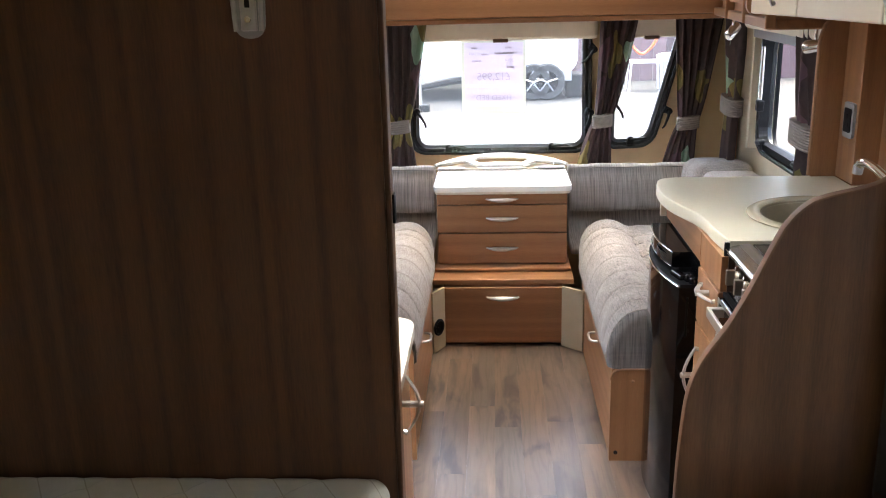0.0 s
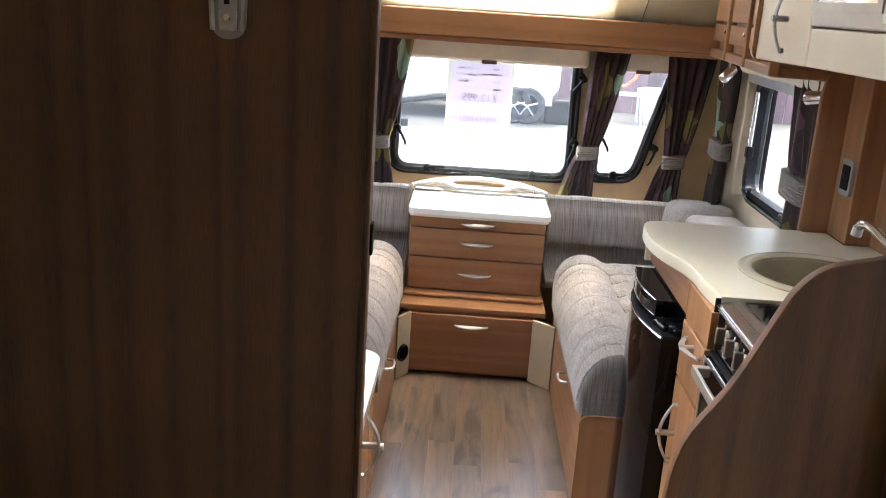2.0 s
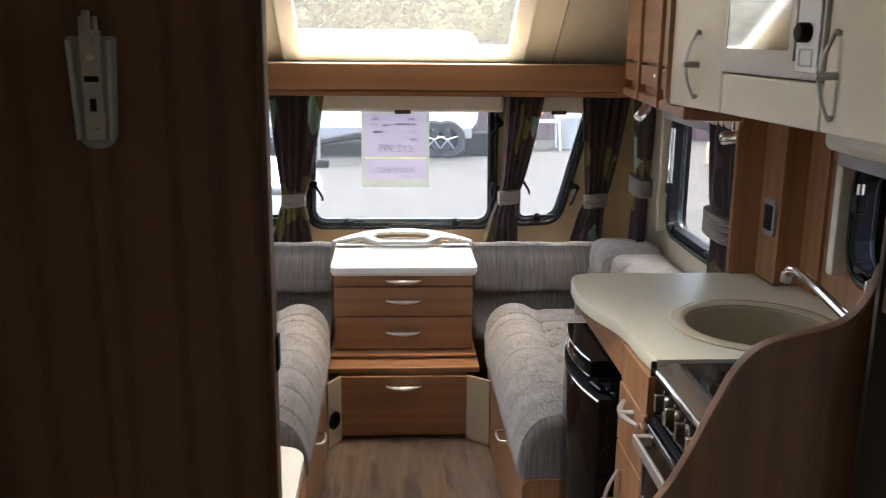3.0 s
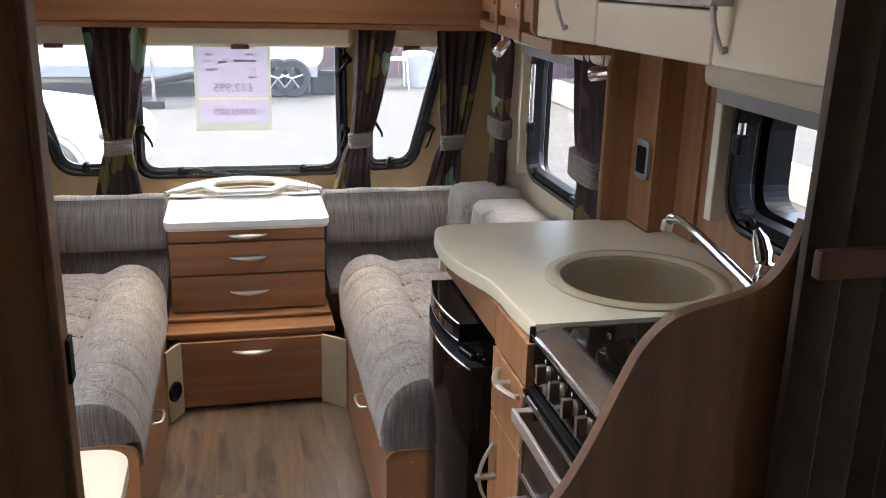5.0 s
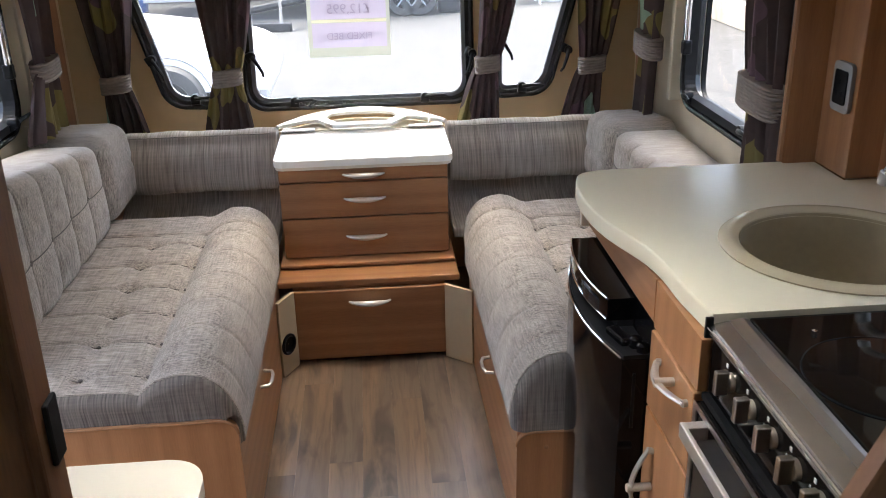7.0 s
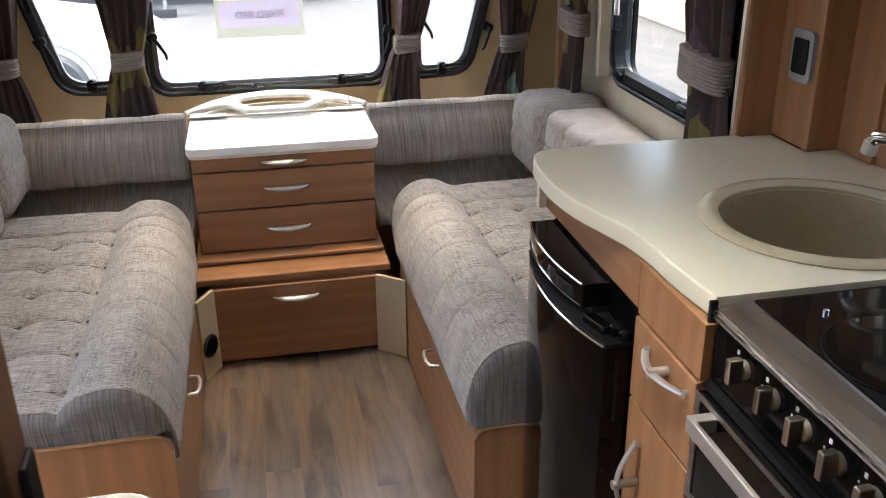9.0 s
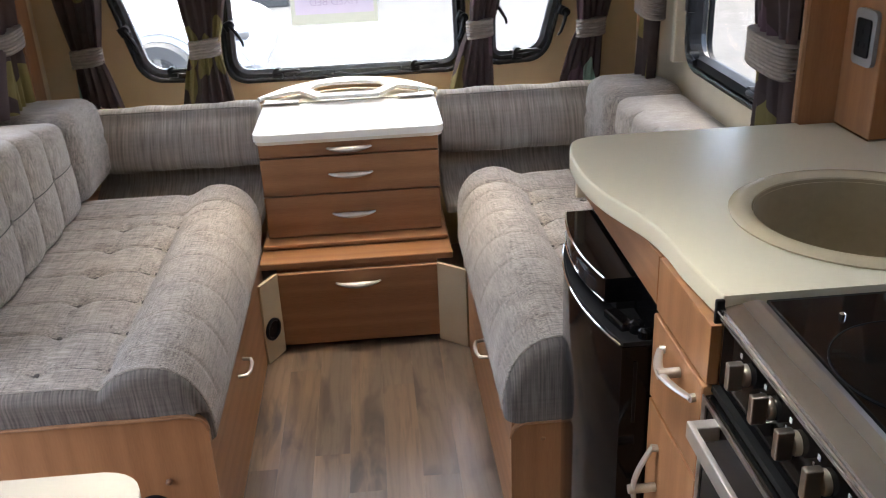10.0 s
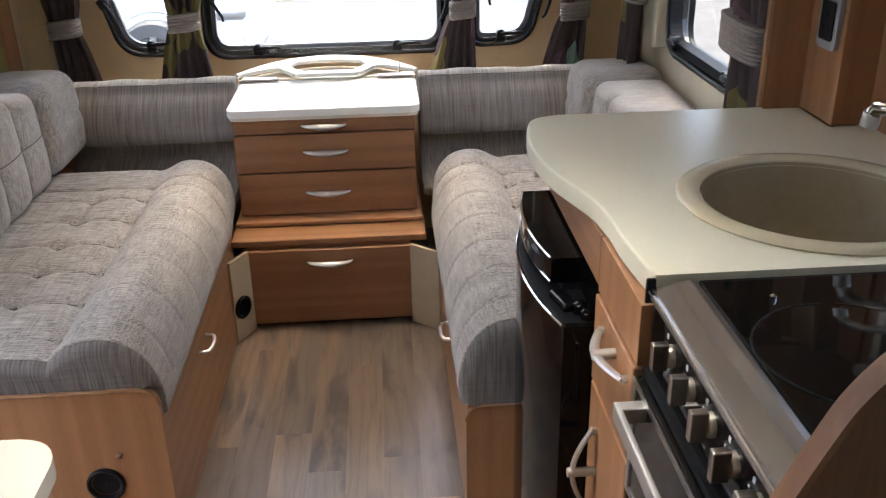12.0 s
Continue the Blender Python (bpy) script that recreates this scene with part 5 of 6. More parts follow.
tap = thing("mixer_tap", (0.945, 2.44, 0.92), "chrome mixer tap with long slanted spout", "tap")
part("base", lathe([(0.026, 0.0), (0.026, 0.006), (0.021, 0.012), (0.019, 0.05), (0.021, 0.08), (0.0215, 0.1), (0.018, 0.112), (0.0008, 0.115)], 24), chrome, tap, smooth=True)
part("spout", tube([(-0.005, 0.015, 0.05), (-0.02, 0.06, 0.072), (-0.045, 0.13, 0.107), (-0.065, 0.19, 0.134), (-0.072, 0.22, 0.141), (-0.078, 0.243, 0.138), (-0.08, 0.252, 0.125)], [0.012, 0.0115, 0.011, 0.0105, 0.011, 0.0115, 0.011], 14), chrome, tap, smooth=True)
part("nozzle", tube([(-0.08, 0.252, 0.128), (-0.081, 0.256, 0.108)], 0.0125, 14), satin, tap, smooth=True)
part("lever", tube([(0.0, 0.005, 0.1), (0.004, 0.02, 0.125), (0.0, 0.03, 0.15), (-0.008, 0.035, 0.17)], [0.016, 0.02, 0.016, 0.006], 14, 0.5), chrome, tap, smooth=True)

# oven with hob
oven = thing("cooker", (FX, 2.215, 0), "black and steel built-in cooker with five front knobs and hob", "cooker")
part("body", box(0.03, 0.55, -0.255, 0.252, 0.03, 0.87), black_plastic, oven)
fr = bmesh.new()
prof = [(0.012, 0.895), (0.016, 0.908), (0.06, 0.916), (0.07, 0.912), (0.07, 0.895)]
lo = [fr.verts.new((x, -0.262, z)) for x, z in prof]
hi = [fr.verts.new((x, 0.255, z)) for x, z in prof]
for j in range(5):
    fr.faces.new((lo[j], lo[(j + 1) % 5], hi[(j + 1) % 5], hi[j]))
fr.faces.new(lo)
fr.faces.new(hi)
part("top_trim", fr, steel, oven, "brushed steel front trim")
part("trim_edge", tube([(0.0125, -0.262, 0.903), (0.0125, 0.255, 0.903)], 0.003, 8), chrome, oven)
part("end_cap", box(0.008, 0.02, 0.2555, 0.262, 0.885, 0.918, 0.002), black_plastic, oven)
part("hob_glass", box(0.072, 0.538, -0.26, 0.258, 0.905, 0.9135, 0.002), black_glass, oven, "black glass hob")
hp = part("hotplate", lathe([(0.105, 0.0), (0.105, 0.0015), (0.102, 0.002), (0.0008, 0.002)], 48), black_glass, oven, "round dark hotplate", smooth=True)
hp.location = (0.18, 0.075, 0.9135)
part("ring", lathe([(0.1075, 0.0), (0.1075, 0.0015), (0.1063, 0.002), (0.1063, 0.0)], 48, closed=True), black_plastic, hp, "thin dark ring", smooth=True)
hp2 = part("burner", lathe([(0.045, 0.0), (0.045, 0.012), (0.03, 0.016), (0.0008, 0.016)], 24), black_plastic, oven, smooth=True)
hp2.location = (0.18, -0.15, 0.9135)
hp3 = part("burner", lathe([(0.035, 0.0), (0.035, 0.012), (0.02, 0.016), (0.0008, 0.016)], 24), black_plastic, oven, smooth=True)
hp3.location = (0.4, 0.12, 0.9135)
part("igniter", lathe([(0.004, 0.0), (0.004, 0.005), (0.0005, 0.007)], 10), chrome, oven).location = (0.14, 0.2, 0.9135)
part("control_fascia", box(0.018, 0.029, -0.255, 0.252, 0.8, 0.894, 0.003), black_gloss, oven, "black control fascia")
for i, y in enumerate((0.162, 0.093, 0.028, -0.036, -0.097)):
    kn = part("knob", lathe([(0.0135, 0.0), (0.0135, -0.005), (0.012, -0.007), (0.0008, -0.007)], 22, "x"), nickel, oven, "dark nickel knob", smooth=True)
    kn.location = (0.018, y + 0.01, 0.862)
    part("grip", box(-0.025, -0.006, -0.0055, 0.0055, -0.0175, 0.0175, 0.0018), nickel, kn)
    part("mark", box(0.0172, 0.0184, y + 0.026, y + 0.031, 0.874, 0.88), mark_mat, oven)
    part("mark", box(0.0172, 0.0184, y + 0.036, y + 0.0385, 0.862, 0.865), mark_mat, oven)
part("gap", box(0.01, 0.03, -0.255, 0.252, 0.79, 0.7995), rubber, oven)
gd = part("grill_door", box(0.0, 0.022, -0.253, 0.25, 0.615, 0.788, 0.004), black_glass, oven, "black glass grill door")
part("frame", ring(rect(-0.253, 0.25, 0.615, 0.788), rect(-0.24, 0.237, 0.625, 0.78), "x", -0.002, 0.0), steel, gd)
od = part("oven_door", box(0.0, 0.022, -0.253, 0.25, 0.1, 0.608, 0.004), black_glass, oven, "black glass oven door")
for door, z in ((gd, 0.77), (od, 0.585)):
    hb = box(-0.038, -0.03, -0.235, 0.205, z - 0.012, z + 0.012, 0.002)
    for y in (-0.227, 0.197):
        box(-0.032, 0.0, y - 0.009, y + 0.009, z - 0.011, z + 0.011, 0.002, bm=hb)
    part("handle", hb, satin, door, "flat satin metal bar handle")
part("printed_label", box(-0.003, -0.0005, 0.11, 0.15, 0.57, 0.6), white_plastic, oven, "small printed label")
part("plinth", box(0.05, 0.07, -0.255, 0.252, 0.0, 0.095), panel_wood, oven)

# pillar with socket beside the worktop
pillar = thing("kitchen_pillar", (0.915, 3.1, 0.0), "wooden pillar panel with boxed corner rising from worktop", "pillar")
part("screen", plate(rounded(rect(0.0, 0.15, 0.0, 1.398), [0, 0, 0, 0.08]), [], "y", 0.071, 0.087), wood_z, pillar)
part("screen_edge", tube([(-0.001, 0.079, 0.922), (-0.001, 0.079, 1.32), (0.01, 0.079, 1.36), (0.04, 0.079, 1.39)], 0.0085, 8), edge_wood, pillar, "pale rounded edge band", smooth=True)
part("boxing", box(0.072, 0.152, -0.063, 0.07, 0.9215, 1.398, 0.002), wood_z, pillar)
part("side_fillet", box(0.139, 0.152, -0.17, -0.064, 0.9215, 1.398, 0.001), wood_z, pillar)
sock = thing("wall_socket", (0.986, 3.085, 1.1), "grey single power socket on wooden pillar", "socket")
part("plate", plate(rounded(rect(-0.036, 0.036, -0.05, 0.05), 0.012), [], "x", -0.009, -0.0005), grey_plastic, sock, smooth=False)
part("insert", plate(rounded(rect(-0.024, 0.024, -0.034, 0.034), 0.006), [], "x", -0.012, -0.0092), black_plastic, sock)
for y, z in ((0, 0.012), (-0.01, -0.012), (0.01, -0.012)):
    part("slot", box(-0.0126, -0.0115, y - 0.002, y + 0.002, z - 0.005, z + 0.005), rubber, sock)

# wall locker row over the kitchen; its front recedes a little towards the bedroom
LOCK = [(0.69, 3.118), (0.733, 2.85), (0.772, 2.42), (0.797, 1.965)]
lock = thing("kitchen_locker", (0, 0, 1.408), "cream fronted overhead locker row with microwave bay", "locker")
part("carcass", plate([(x + 0.021, y) for x, y in LOCK] + [(1.066, 1.965), (1.066, 3.1)], [], "z", 0.006, 0.535), wood_y, lock)


def on_front(a, b):
    """The frame of a front panel from a to b: x along it, y into the locker."""
    d = Vector((b[0] - a[0], b[1] - a[1], 0))
    return Matrix.Translation((a[0], a[1], 0)) @ Matrix.Rotation(math.atan2(d.y, d.x), 4, "Z"), d.length


far, mid, near = (on_front(LOCK[i], LOCK[i + 1]) for i in range(3))
for (m_, length), at in ((far, 0.86), (near, 0.06)):
    d = part("door", moved(box(0.002, length - 0.002, 0.0, 0.019, -0.008, 0.53, 0.006, 3), m_), cream_door, lock, "cream gloss locker door")
    side = m_.to_3x3() @ Vector((0, -1, 0))
    bow_handle("handle", d, m_ @ Vector((length * 0.55 if at > 0.5 else 0.045, 0.0, 0.1)), (0, 0, 1), side, 0.16, 0.034)
part("lower_panel", moved(box(0.002, mid[1] - 0.002, 0.0, 0.019, -0.008, 0.084, 0.005, 3), mid[0]), cream_door, lock, "cream gloss panel")
part("end_trim", plate(rounded(rect(0.68, 1.06, -0.014, 0.535), [0.03, 0, 0, 0.01]), [], "y", 3.119, 3.135), wood_z, lock, "rounded wooden end trim")
mw = thing("microwave", (0.7525, 2.635, 1.496), "silver microwave oven with mirrored window in locker row", "microwave")
mw.rotation_euler = (0, 0, math.atan2(LOCK[1][0] - LOCK[2][0], -(LOCK[1][1] - LOCK[2][1])) + math.pi)
part("casing", box(-0.006, 0.02, -0.212, 0.212, 0.0, 0.24, 0.004), satin, mw)
part("window", box(-0.012, -0.006, -0.105, 0.185, 0.05, 0.2, 0.003), mirror_glass, mw, "mirrored window")
part("front_rim", ring(rect(-0.12, 0.2, 0.035, 0.215), rect(-0.1, 0.18, 0.055, 0.195), "x", -0.0135, -0.0065), satin, mw)
part("panel", box(-0.012, -0.006, -0.205, -0.125, 0.015, 0.22, 0.003), white_plastic, mw, "pale control panel")
part("dial", lathe([(0.019, 0.0), (0.019, -0.018), (0.015, -0.022), (0.0008, -0.022)], 22, "x"), black_plastic, mw, smooth=True).location = (-0.012, -0.165, 0.09)
part("release_button", ring(rect(-0.19, -0.14, 0.025, 0.06), rect(-0.186, -0.144, 0.029, 0.056), "x", -0.0135, -0.012), satin, mw)


# lounge lockers and the front shelf
def lounge_locker(sign):
    th = thing("lounge_locker", (sign * 0.82, 3.75, 1.36), "wooden overhead locker with slotted doors above lounge", "locker", "lounge lockers")

    def bx(a, b, *r, **k):
        lo, hi = sorted((sign * a, sign * b))
        return box(lo, hi, *r, **k)

    part("carcass", bx(0.02, 0.19, -0.55, 0.5, 0.02, 0.585), wood_y, th)
    th.rotation_euler = (0, 0, -sign * 0.09)
    part("bottom_rail", bx(-0.004, 0.19, -0.55, 0.56, -0.012, 0.0195, bevel=0.006), wood_y, th)
    for y0, y1 in ((-0.53, -0.165), (-0.14, 0.2), (0.225, 0.55)):
        part("lower_door", bx(0.0, 0.019, y0, y1, 0.05, 0.115, bevel=0.003), wood_y, th)
        part("upper_door", bx(0.0, 0.019, y0, y1, 0.125, 0.57, bevel=0.003), wood_y, th)
        part("catch", lathe([(0.008, 0.0), (0.008, -sign * 0.012), (0.0008, -sign * 0.014)], 12, "x"), chrome, th, smooth=True).location = (0, y0 + 0.03, 0.09)
    for y in (-0.545, -0.152, 0.212):
        part("divider_strip", bx(-0.012, 0.02, y - 0.011, y + 0.011, -0.01, 0.575, bevel=0.005), wood_z, th)


for s in (-1, 1):
    lounge_locker(s)
shelf = thing("front_shelf", (0, 4.3, 1.335), "wooden shelf beam across the front above windows", "shelf")
part("fascia", box(-0.99, 0.99, 0.0, 0.02, 0.022, 0.125, 0.005), wood_x, shelf)
part("soffit", box(-0.995, 0.995, 0.005, 0.46, 0.0, 0.021, 0.004), wood_x, shelf)
part("deck", box(-0.985, 0.985, 0.021, 0.36, 0.1, 0.118), cream, shelf, "cream shelf deck")
for s in (1, -1):
    post = thing("corner_trim", (s * 1.04, 4.6, 0.6), "slanted wooden corner trim beside front window", "trim")
    part("board", moved(box(-0.02, 0.02, -0.05, 0.05, 0.0, 0.735, 0.003), Matrix.Rotation(s * 0.0, 4, "Y")), wood_z, post)


def spotlight(x, y, z, aim):
    th = thing("reading_spotlight", (x, y, z), "small chrome reading spotlight under locker", "spotlight", "reading spotlights")
    d = Vector(aim).normalized()
    part("arm", tube([(0, 0, 0), (0, 0, -0.03), d * 0.01 + Vector((0, 0, -0.045))], 0.006, 10), chrome, th, smooth=True)
    c = Vector((0, 0, -0.05))
    part("head", tube([c - d * 0.035, c - d * 0.03, c, c + d * 0.03, c + d * 0.034], [0.012, 0.018, 0.02, 0.021, 0.018], 18), chrome, th, smooth=True)


for s in (1, -1):
    spotlight(s * 0.93, 3.27, 1.345, (-s * 0.5, 0.75, -0.15))
    spotlight(s * 0.9, 4.12, 1.345, (-s * 0.6, -0.35, -0.6))

# cupboard by the entrance
cup = thing("low_cupboard", (-0.65, 2.2, 0), "low wooden cupboard with pale mottled top beside doorway", "cupboard")
part("body", box(-0.415, 0.39, -0.26, 0.25, 0.0, 0.712, 0.002), wood_z, cup)
part("top", plate(rounded(rect(-0.415, 0.428, -0.262, 0.272), [0, 0, 0.055, 0]), [], "z", 0.714, 0.74), pale_top, cup, "pale mottled laminate top")
d = part("door", box(0.391, 0.409, -0.25, 0.245, 0.06, 0.7, 0.003), wood_z, cup)
bow_handle("handle", d, (0.409, 0.06, 0.615), (0, 0, 1), (1, 0, 0), 0.14, 0.04)

# outer door, folded right back against the outside of the wall
door = tagged(thing("door_1", (-W - T, 2.49, 0), "white caravan door folded open against outer wall", "door"), kind="structure")
part("leaf", plate(rounded(rect(-0.56, -0.01, 0.004, 1.795), [0, 0, 0.05, 0.05]), [rounded(rect(-0.47, -0.1, 0.85, 1.6), 0.06)], "x", -0.05, -0.025), white_plastic, door)
part("pane", plate(rounded(rect(-0.465, -0.105, 0.855, 1.595), 0.06), [], "x", -0.04, -0.036), dark_pane, door)
part("threshold", box(0.0, 0.035, 0.02, 0.56, -0.04, 0.002, 0.003), steel, door, "metal door threshold")

# price sheet on the front window
sign = thing("price_sign", (-0.03, FRONT - 0.004, 0.89), "lilac price sheet taped inside front window facing outwards", "sign")


def paper(name, outer, holes, y, mat, label=""):
    """One flat piece of paper."""
    bm = bmesh.new()
    edges = []
    for loop in [outer, *holes]:
        vs = [bm.verts.new((u, y, v)) for u, v in loop]
        edges += [bm.edges.new((vs[i - 1], vs[i])) for i in range(len(vs))]
    bmesh.ops.triangle_fill(bm, use_beauty=True, edges=edges)
    return part(name, bm, mat, sign, label)


UP, LOW, RULE = rect(-0.138, 0.14, 0.14, 0.335), rect(-0.138, 0.14, 0.035, 0.125), rect(-0.138, 0.14, 0.128, 0.137)
paper("sheet", rect(-0.153, 0.153, 0.0, 0.345), [UP, LOW, RULE], 0.0, paper_edge, "pale green bordered paper")
paper("upper_panel", UP, [], 0.0, paper_mat)
paper("lower_panel", LOW, [], 0.0, paper_mat)
paper("rule", RULE, [], 0.0, yellow_mat, "yellow rule")


def writing(text, size, x, z):
    cu = bpy.data.curves.new("writing", "FONT")
    cu.body, cu.size, cu.align_x, cu.extrude = text, size, "CENTER", 0.0003
    tmp = bpy.data.objects.new("writing", cu)
    me = bpy.data.meshes.new_from_object(tmp)
    bpy.data.objects.remove(tmp)
    ob = new("writing", me)
    me.materials.append(ink_mat)
    ob.parent = sign
    ob.matrix_basis = Matrix.Translation((x, -0.0032, z)) @ Matrix.Rotation(math.pi / 2, 4, "X") @ Matrix.Diagonal((-1, 1, 1, 1))


writing("£12,995", 0.05, 0.0, 0.16)
writing("FIXED BED", 0.036, 0.0, 0.065)
writing("2014", 0.02, 0.075, 0.245)
writing("1441", 0.018, -0.1, 0.278)
for x, z, w in ((0.07, 0.31, 0.03), (-0.09, 0.31, 0.03), (0.05, 0.285, 0.09), (-0.04, 0.28, 0.035), (-0.08, 0.25, 0.045), (0.08, 0.218, 0.035)):
    part("text_bar", box(x - w / 2, x + w / 2, -0.0032, -0.0022, z - 0.004, z + 0.004), ink_mat, sign)


# ---- outside ----
GZ = -0.5
tagged(part("ground", box(-150, 150, -150, 150, GZ - 0.2, GZ), gravel), "grey gravel yard around the caravan", "ground", kind="structure")


def wheel(parent, x, y, z, r, w, name="wheel"):
    t = part(name, lathe([(r * 0.62, -w / 2), (r * 0.92, -w / 2), (r, -w / 3), (r, w / 3), (r * 0.92, w / 2), (r * 0.62, w / 2)], 32, "y"), tyre_mat, parent, smooth=True)
    t.location = (x, y, z)
    part("rim", lathe([(r * 0.64, -w / 2 + 0.01), (r * 0.6, -w / 2), (r * 0.57, -w / 2 + 0.03), (r * 0.5, -w / 2 + 0.05), (0.0008, -w / 2 + 0.06)], 28, "y"), black_plastic, t, smooth=True)
    sp = bmesh.new()
    for i in range(5):
        a = 2 * math.pi * i / 5 + 0.3
        join(sp, tube([(0, -w / 2 + 0.02, 0), (r * 0.6 * math.cos(a), -w / 2 + 0.012, r * 0.6 * math.sin(a))], [r * 0.13, r * 0.09], 8, 0.4))
    part("spokes", sp, alloy, t)
    return t


car = thing("parked_car", (-2.7, 9.7, GZ), "white car parked on gravel outside the front window", "car")
body = plate(smooth_outline([(1.86, 0.3), (1.9, 0.45), (1.84, 0.62), (1.65, 0.72), (1.2, 0.8), (0.4, 0.9), (-0.3, 0.95), (-2.1, 0.95), (-2.4, 0.7), (-2.4, 0.3)], 3), [], "y", -0.6, 0.85)
bmesh.ops.bevel(body, geom=[e for e in body.edges if abs(e.verts[0].co.y - e.verts[1].co.y) < 0.01 and len(e.link_faces) == 2 and e.calc_face_angle(0) > 1.0], offset=0.08, segments=3, affect="EDGES")
part("body", body, body_white, car, smooth=True)
cab = plate([(0.25, 0.9), (-0.55, 1.4), (-1.9, 1.42), (-2.35, 0.94)], [], "y", -0.48, 0.73)
part("cabin", cab, dark_pane, car, "dark glazed cabin")
part("roof", box(-1.85, -0.6, -0.46, 0.7, 1.405, 1.44, 0.015), body_white, car)
for x in (1.05, -1.6):
    part("wheel_arch", lathe([(0.37, -0.01), (0.37, 0.05), (0.3, 0.05), (0.3, -0.01)], 28, "y"), rubber, car).location = (x, -0.61, 0.31)
    wheel(car, x, -0.6, 0.31, 0.31, 0.2)
part("headlight", soft_box(0.14, 0.05, 0.05, 0.04, (4, 2, 2)), alloy, car, "clear headlight", smooth=True).location = (1.66, -0.58, 0.64)
part("mirror", soft_box(0.06, 0.1, 0.07, 0.05, (3, 3, 3)), black_plastic, car, smooth=True).location = (0.15, -0.7, 1.0)
part("bumper_grille", box(1.74, 1.875, -0.58, 0.6, 0.3, 0.4, 0.02), grey_plastic, car)

van = thing("touring_caravan", (-1.1, 17.2, GZ), "white touring caravan parked in front of dark fence", "caravan")
part("shell", plate(rounded(rect(-2.4, 2.5, 0.45, 2.12), [0.15, 0.25, 0.3, 0.3]), [], "y", -1.0, 1.1), body_white, van)
part("skirt", box(-2.3, 2.4, -1.01, -0.98, 0.32, 0.5, 0.01), grey_plastic, van)
for x in (-1.4, 0.3):
    part("side_window", plate(rounded(rect(x - 0.45, x + 0.45, 1.25, 1.8), 0.1), [], "y", -1.02, -1.001), dark_pane, van)
for x in (1.75, 1.98):
    wheel(van, x, -0.98, 0.31, 0.31, 0.2)
part("drawbar", tube([(-2.4, 0, 0.42), (-3.5, 0, 0.42)], 0.05, 8), black_plastic, van)
part("jockey_wheel", tube([(-3.2, -0.1, 0.75), (-3.2, -0.1, 0.12)], 0.03, 8), chrome, van)
hitch = thing("trailer_hitch", (-0.95, 14.7, GZ), "dark trailer drawbar with steel jockey wheel on gravel", "trailer")
part("beam", tube([(-0.7, 0.3, 0.3), (0.3, 0.6, 0.45), (0.9, 0.8, 0.45)], 0.06, 8), black_plastic, hitch)
part("stem", tube([(-0.25, 0.3, 0.75), (-0.25, 0.3, 0.05)], 0.03, 10), chrome, hitch, smooth=True)
part("bar", box(-0.9, -0.1, 0.2, 0.35, 0.0, 0.12, 0.02), black_plastic, hitch)
box_ = thing("storage_box", (1.5, 16.6, GZ), "dark plastic step box on gravel", "box")
part("body", box(-0.3, 0.3, -0.25, 0.25, 0.0, 0.42, 0.04), black_plastic, box_)
bin_ = thing("storage_bin", (-3.95, 17.8, GZ), "blue plastic bin standing by fence", "bin")
part("tub", moved(lathe([(0.0008, 0.0), (0.24, 0.0), (0.3, 0.62), (0.27, 0.62), (0.0008, 0.1)], 20), Matrix.Identity(4)), blue_mat, bin_, smooth=True)
part("rim", lathe([(0.29, 0.6), (0.32, 0.61), (0.32, 0.64), (0.28, 0.64)], 20), blue_mat, bin_)
tub = thing("metal_tub", (3.25, 17.6, GZ), "grey round tub with lid on gravel", "tub")
part("drum", lathe([(0.0008, 0.0), (0.26, 0.0), (0.27, 0.05), (0.27, 0.55), (0.24, 0.56)], 24), tub_mat, tub, smooth=True)
part("lid", lathe([(0.29, 0.54), (0.29, 0.6), (0.2, 0.63), (0.0008, 0.64)], 24), tub_mat, tub, smooth=True)
stool = thing("step_stool", (2.7, 17.3, GZ), "white metal step stool on gravel", "stool")
part("tread", box(-0.28, 0.28, -0.2, 0.2, 0.5, 0.54, 0.01), white_plastic, stool)
for x in (-0.26, 0.26):
    for y in (-0.18, 0.18):
        part("leg", tube([(x, y, 0.5), (x * 1.15, y * 1.2, 0.0)], 0.018, 8), white_plastic, stool)
hose = thing("hose", (2.75, 17.9, GZ), "orange hose coiled on the fence", "hose")
part("coil", tube([(0.3 * math.cos(a * 0.5) + 0.05 * math.sin(a), 0.05 * math.sin(a * 2), 1.0 + 0.4 * math.sin(a * 0.5)) for a in range(0, 40)], 0.025, 6), orange_mat, hose, smooth=True)
fence = thing("fence", (0, 18.9, GZ), "dark stained vertical board fence behind yard", "fence")
board_me = None
for i in range(110):
    x = -13.75 + 0.25 * i
    if board_me is None:
        ob = part("board", box(-0.122, 0.122, -0.012, 0.012, 0.0, 1.9, 0.004), fence_mat, fence)
        board_me = ob.data
    else:
        ob = new("board", board_me)
        ob.parent = fence
    ob.location = (x, 0.015 * (i % 2), 0)
kerb = thing("timber_kerb", (5.2, 9.5, GZ), "pale timber edging board along the gravel", "kerb")
part("board", box(-0.05, 0.05, -6, 6, 0.0, 0.35, 0.01), timber_mat, kerb)


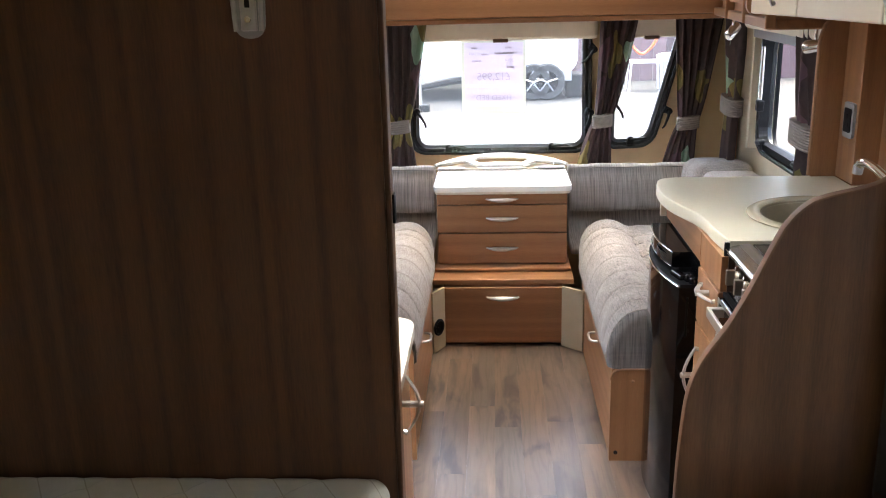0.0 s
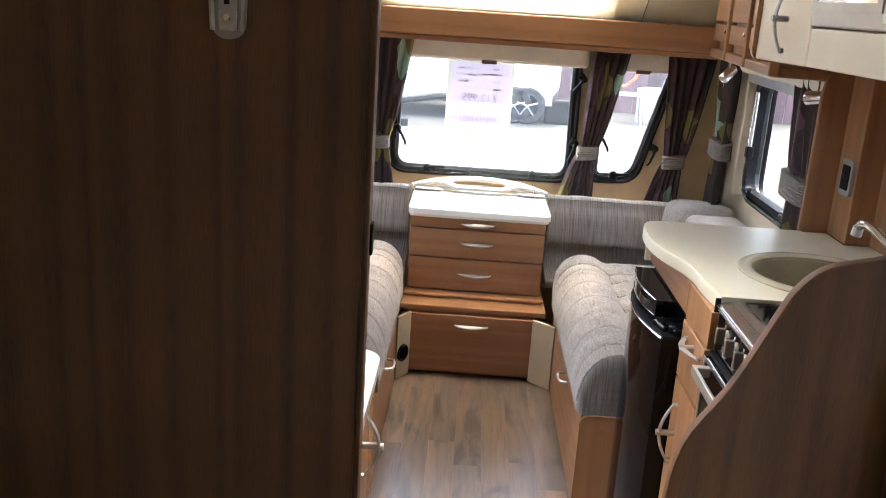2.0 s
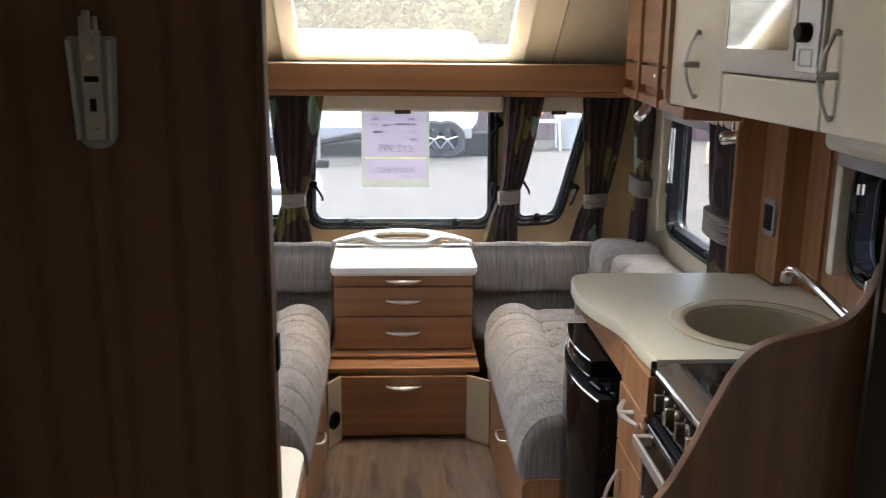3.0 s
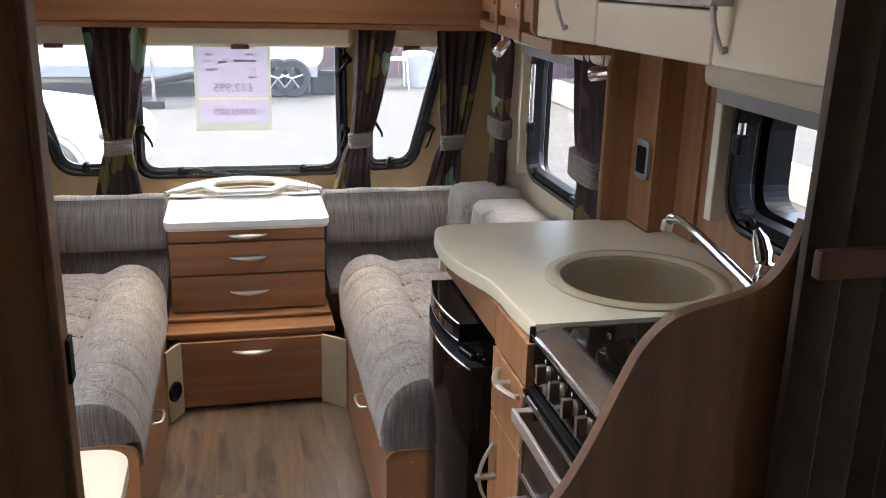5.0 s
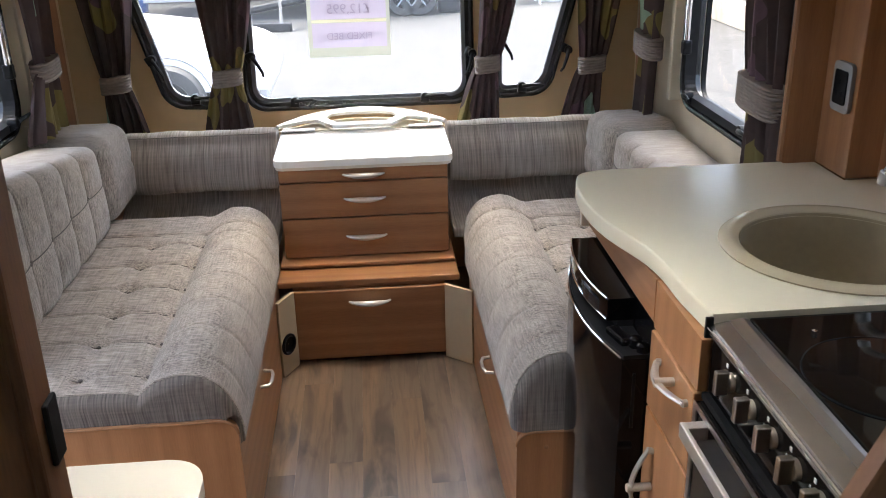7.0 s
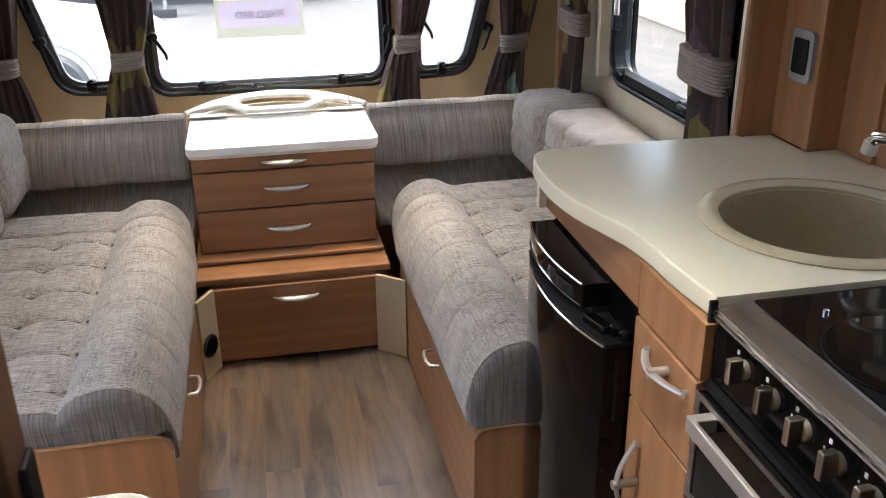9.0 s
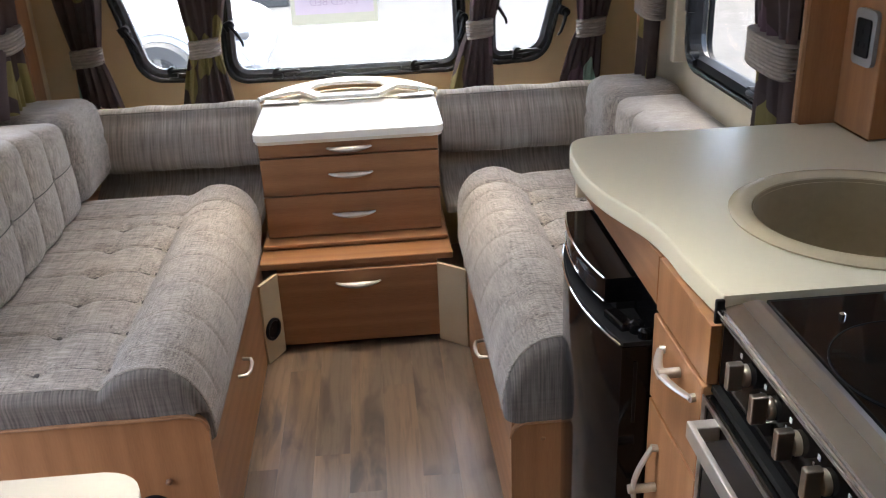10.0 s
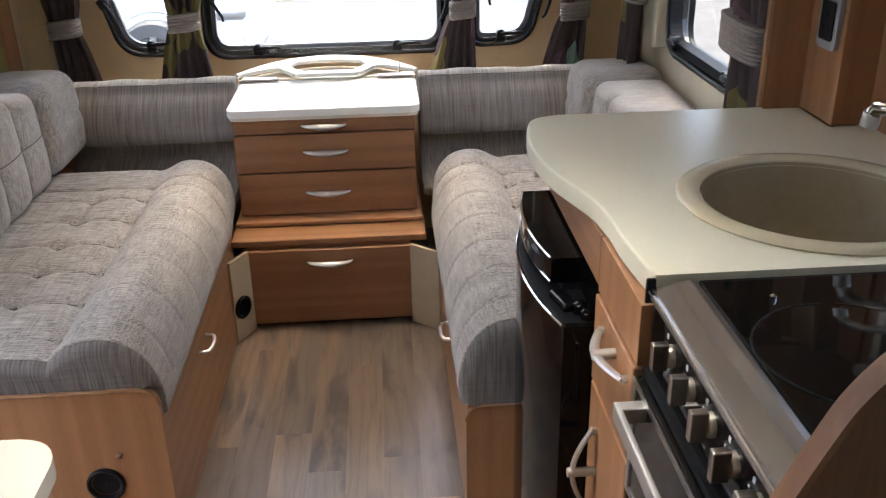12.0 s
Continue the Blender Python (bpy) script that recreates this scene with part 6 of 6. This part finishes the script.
def tree(x, y, h, seed):
    rnd = random.Random(seed)
    th = thing("tree", (x, y, GZ), "leafy green tree standing behind the yard", "tree", "trees behind the yard")
    part("trunk", tube([(0, 0, 0), (0.1, 0.05, h * 0.3), (0.0, 0.1, h * 0.7)], [0.28, 0.2, 0.06], 10), bark_mat, th, smooth=True)
    limbs = bmesh.new()
    for i in range(7):
        a = rnd.uniform(0, 6.28)
        z = h * rnd.uniform(0.3, 0.6)
        join(limbs, tube([(0.05, 0.05, z), (math.cos(a) * h * 0.15, math.sin(a) * h * 0.15, z + h * 0.12), (math.cos(a) * h * 0.28, math.sin(a) * h * 0.28, z + h * 0.2)], [0.1, 0.06, 0.02], 6))
    part("limbs", limbs, bark_mat, th)
    vs, fs = [], []
    hubs = [(Vector((rnd.gauss(0, h * 0.17), rnd.gauss(0, h * 0.17), h * rnd.uniform(0.14, 0.98))), h * rnd.uniform(0.08, 0.16)) for _ in range(34)]
    for c, r in hubs:
        for _ in range(150):
            d = Vector((rnd.gauss(0, 1), rnd.gauss(0, 1), rnd.gauss(0, 0.8))).normalized() * r * rnd.random() ** 0.4
            p = c + d
            u = Vector((rnd.gauss(0, 1), rnd.gauss(0, 1), rnd.gauss(0, 1))).normalized()
            v = u.orthogonal().normalized()
            s = rnd.uniform(0.09, 0.18)
            k = len(vs)
            vs += [p - u * s, p + v * s * 0.5, p + u * s, p - v * s * 0.5]
            fs.append((k, k + 1, k + 2, k + 3))
    me = bpy.data.meshes.new("crown")
    me.from_pydata([tuple(v) for v in vs], [], fs)
    me.materials.append(leaf_mat)
    cr = new("crown", me)
    cr.parent = th


for i, (x, y, h) in enumerate(((-9, 27, 8), (-5.5, 29, 9.5), (-2, 26.5, 7.5), (1.5, 28, 9), (5, 26, 8), (8.5, 29, 9.5), (12, 27, 8.5), (-13, 29, 9))):
    tree(x, y, h, 50 + i)


# ---- floor planks ----
PW, PL = 0.0925, 0.92
plank_cache = {}
for i in range(-12, 13):
    x0 = -0.037 + PW * i
    x1 = min(x0 + PW, W)
    x0 = max(x0, -W)
    if x1 - x0 < 0.02:
        continue
    off = (i * 0.377 + 0.1 * (i % 3)) % 1.0 * PL
    y = BACK - off
    while y < FRONT:
        a, b = max(y, BACK), min(y + PL, FRONT)
        y += PL
        if b - a < 0.03:
            continue
        key = (round(x1 - x0, 4), round(b - a, 4))
        if key not in plank_cache:
            o = part("plank", box(-key[0] / 2 + 0.0001, key[0] / 2 - 0.0001, -key[1] / 2 + 0.0001, key[1] / 2 - 0.0001, -0.003, 0.0), plank_mat, floor)
            plank_cache[key] = o.data
        else:
            o = new("plank", plank_cache[key])
            o.parent = floor
        o.location = ((x0 + x1) / 2, (a + b) / 2, 0)
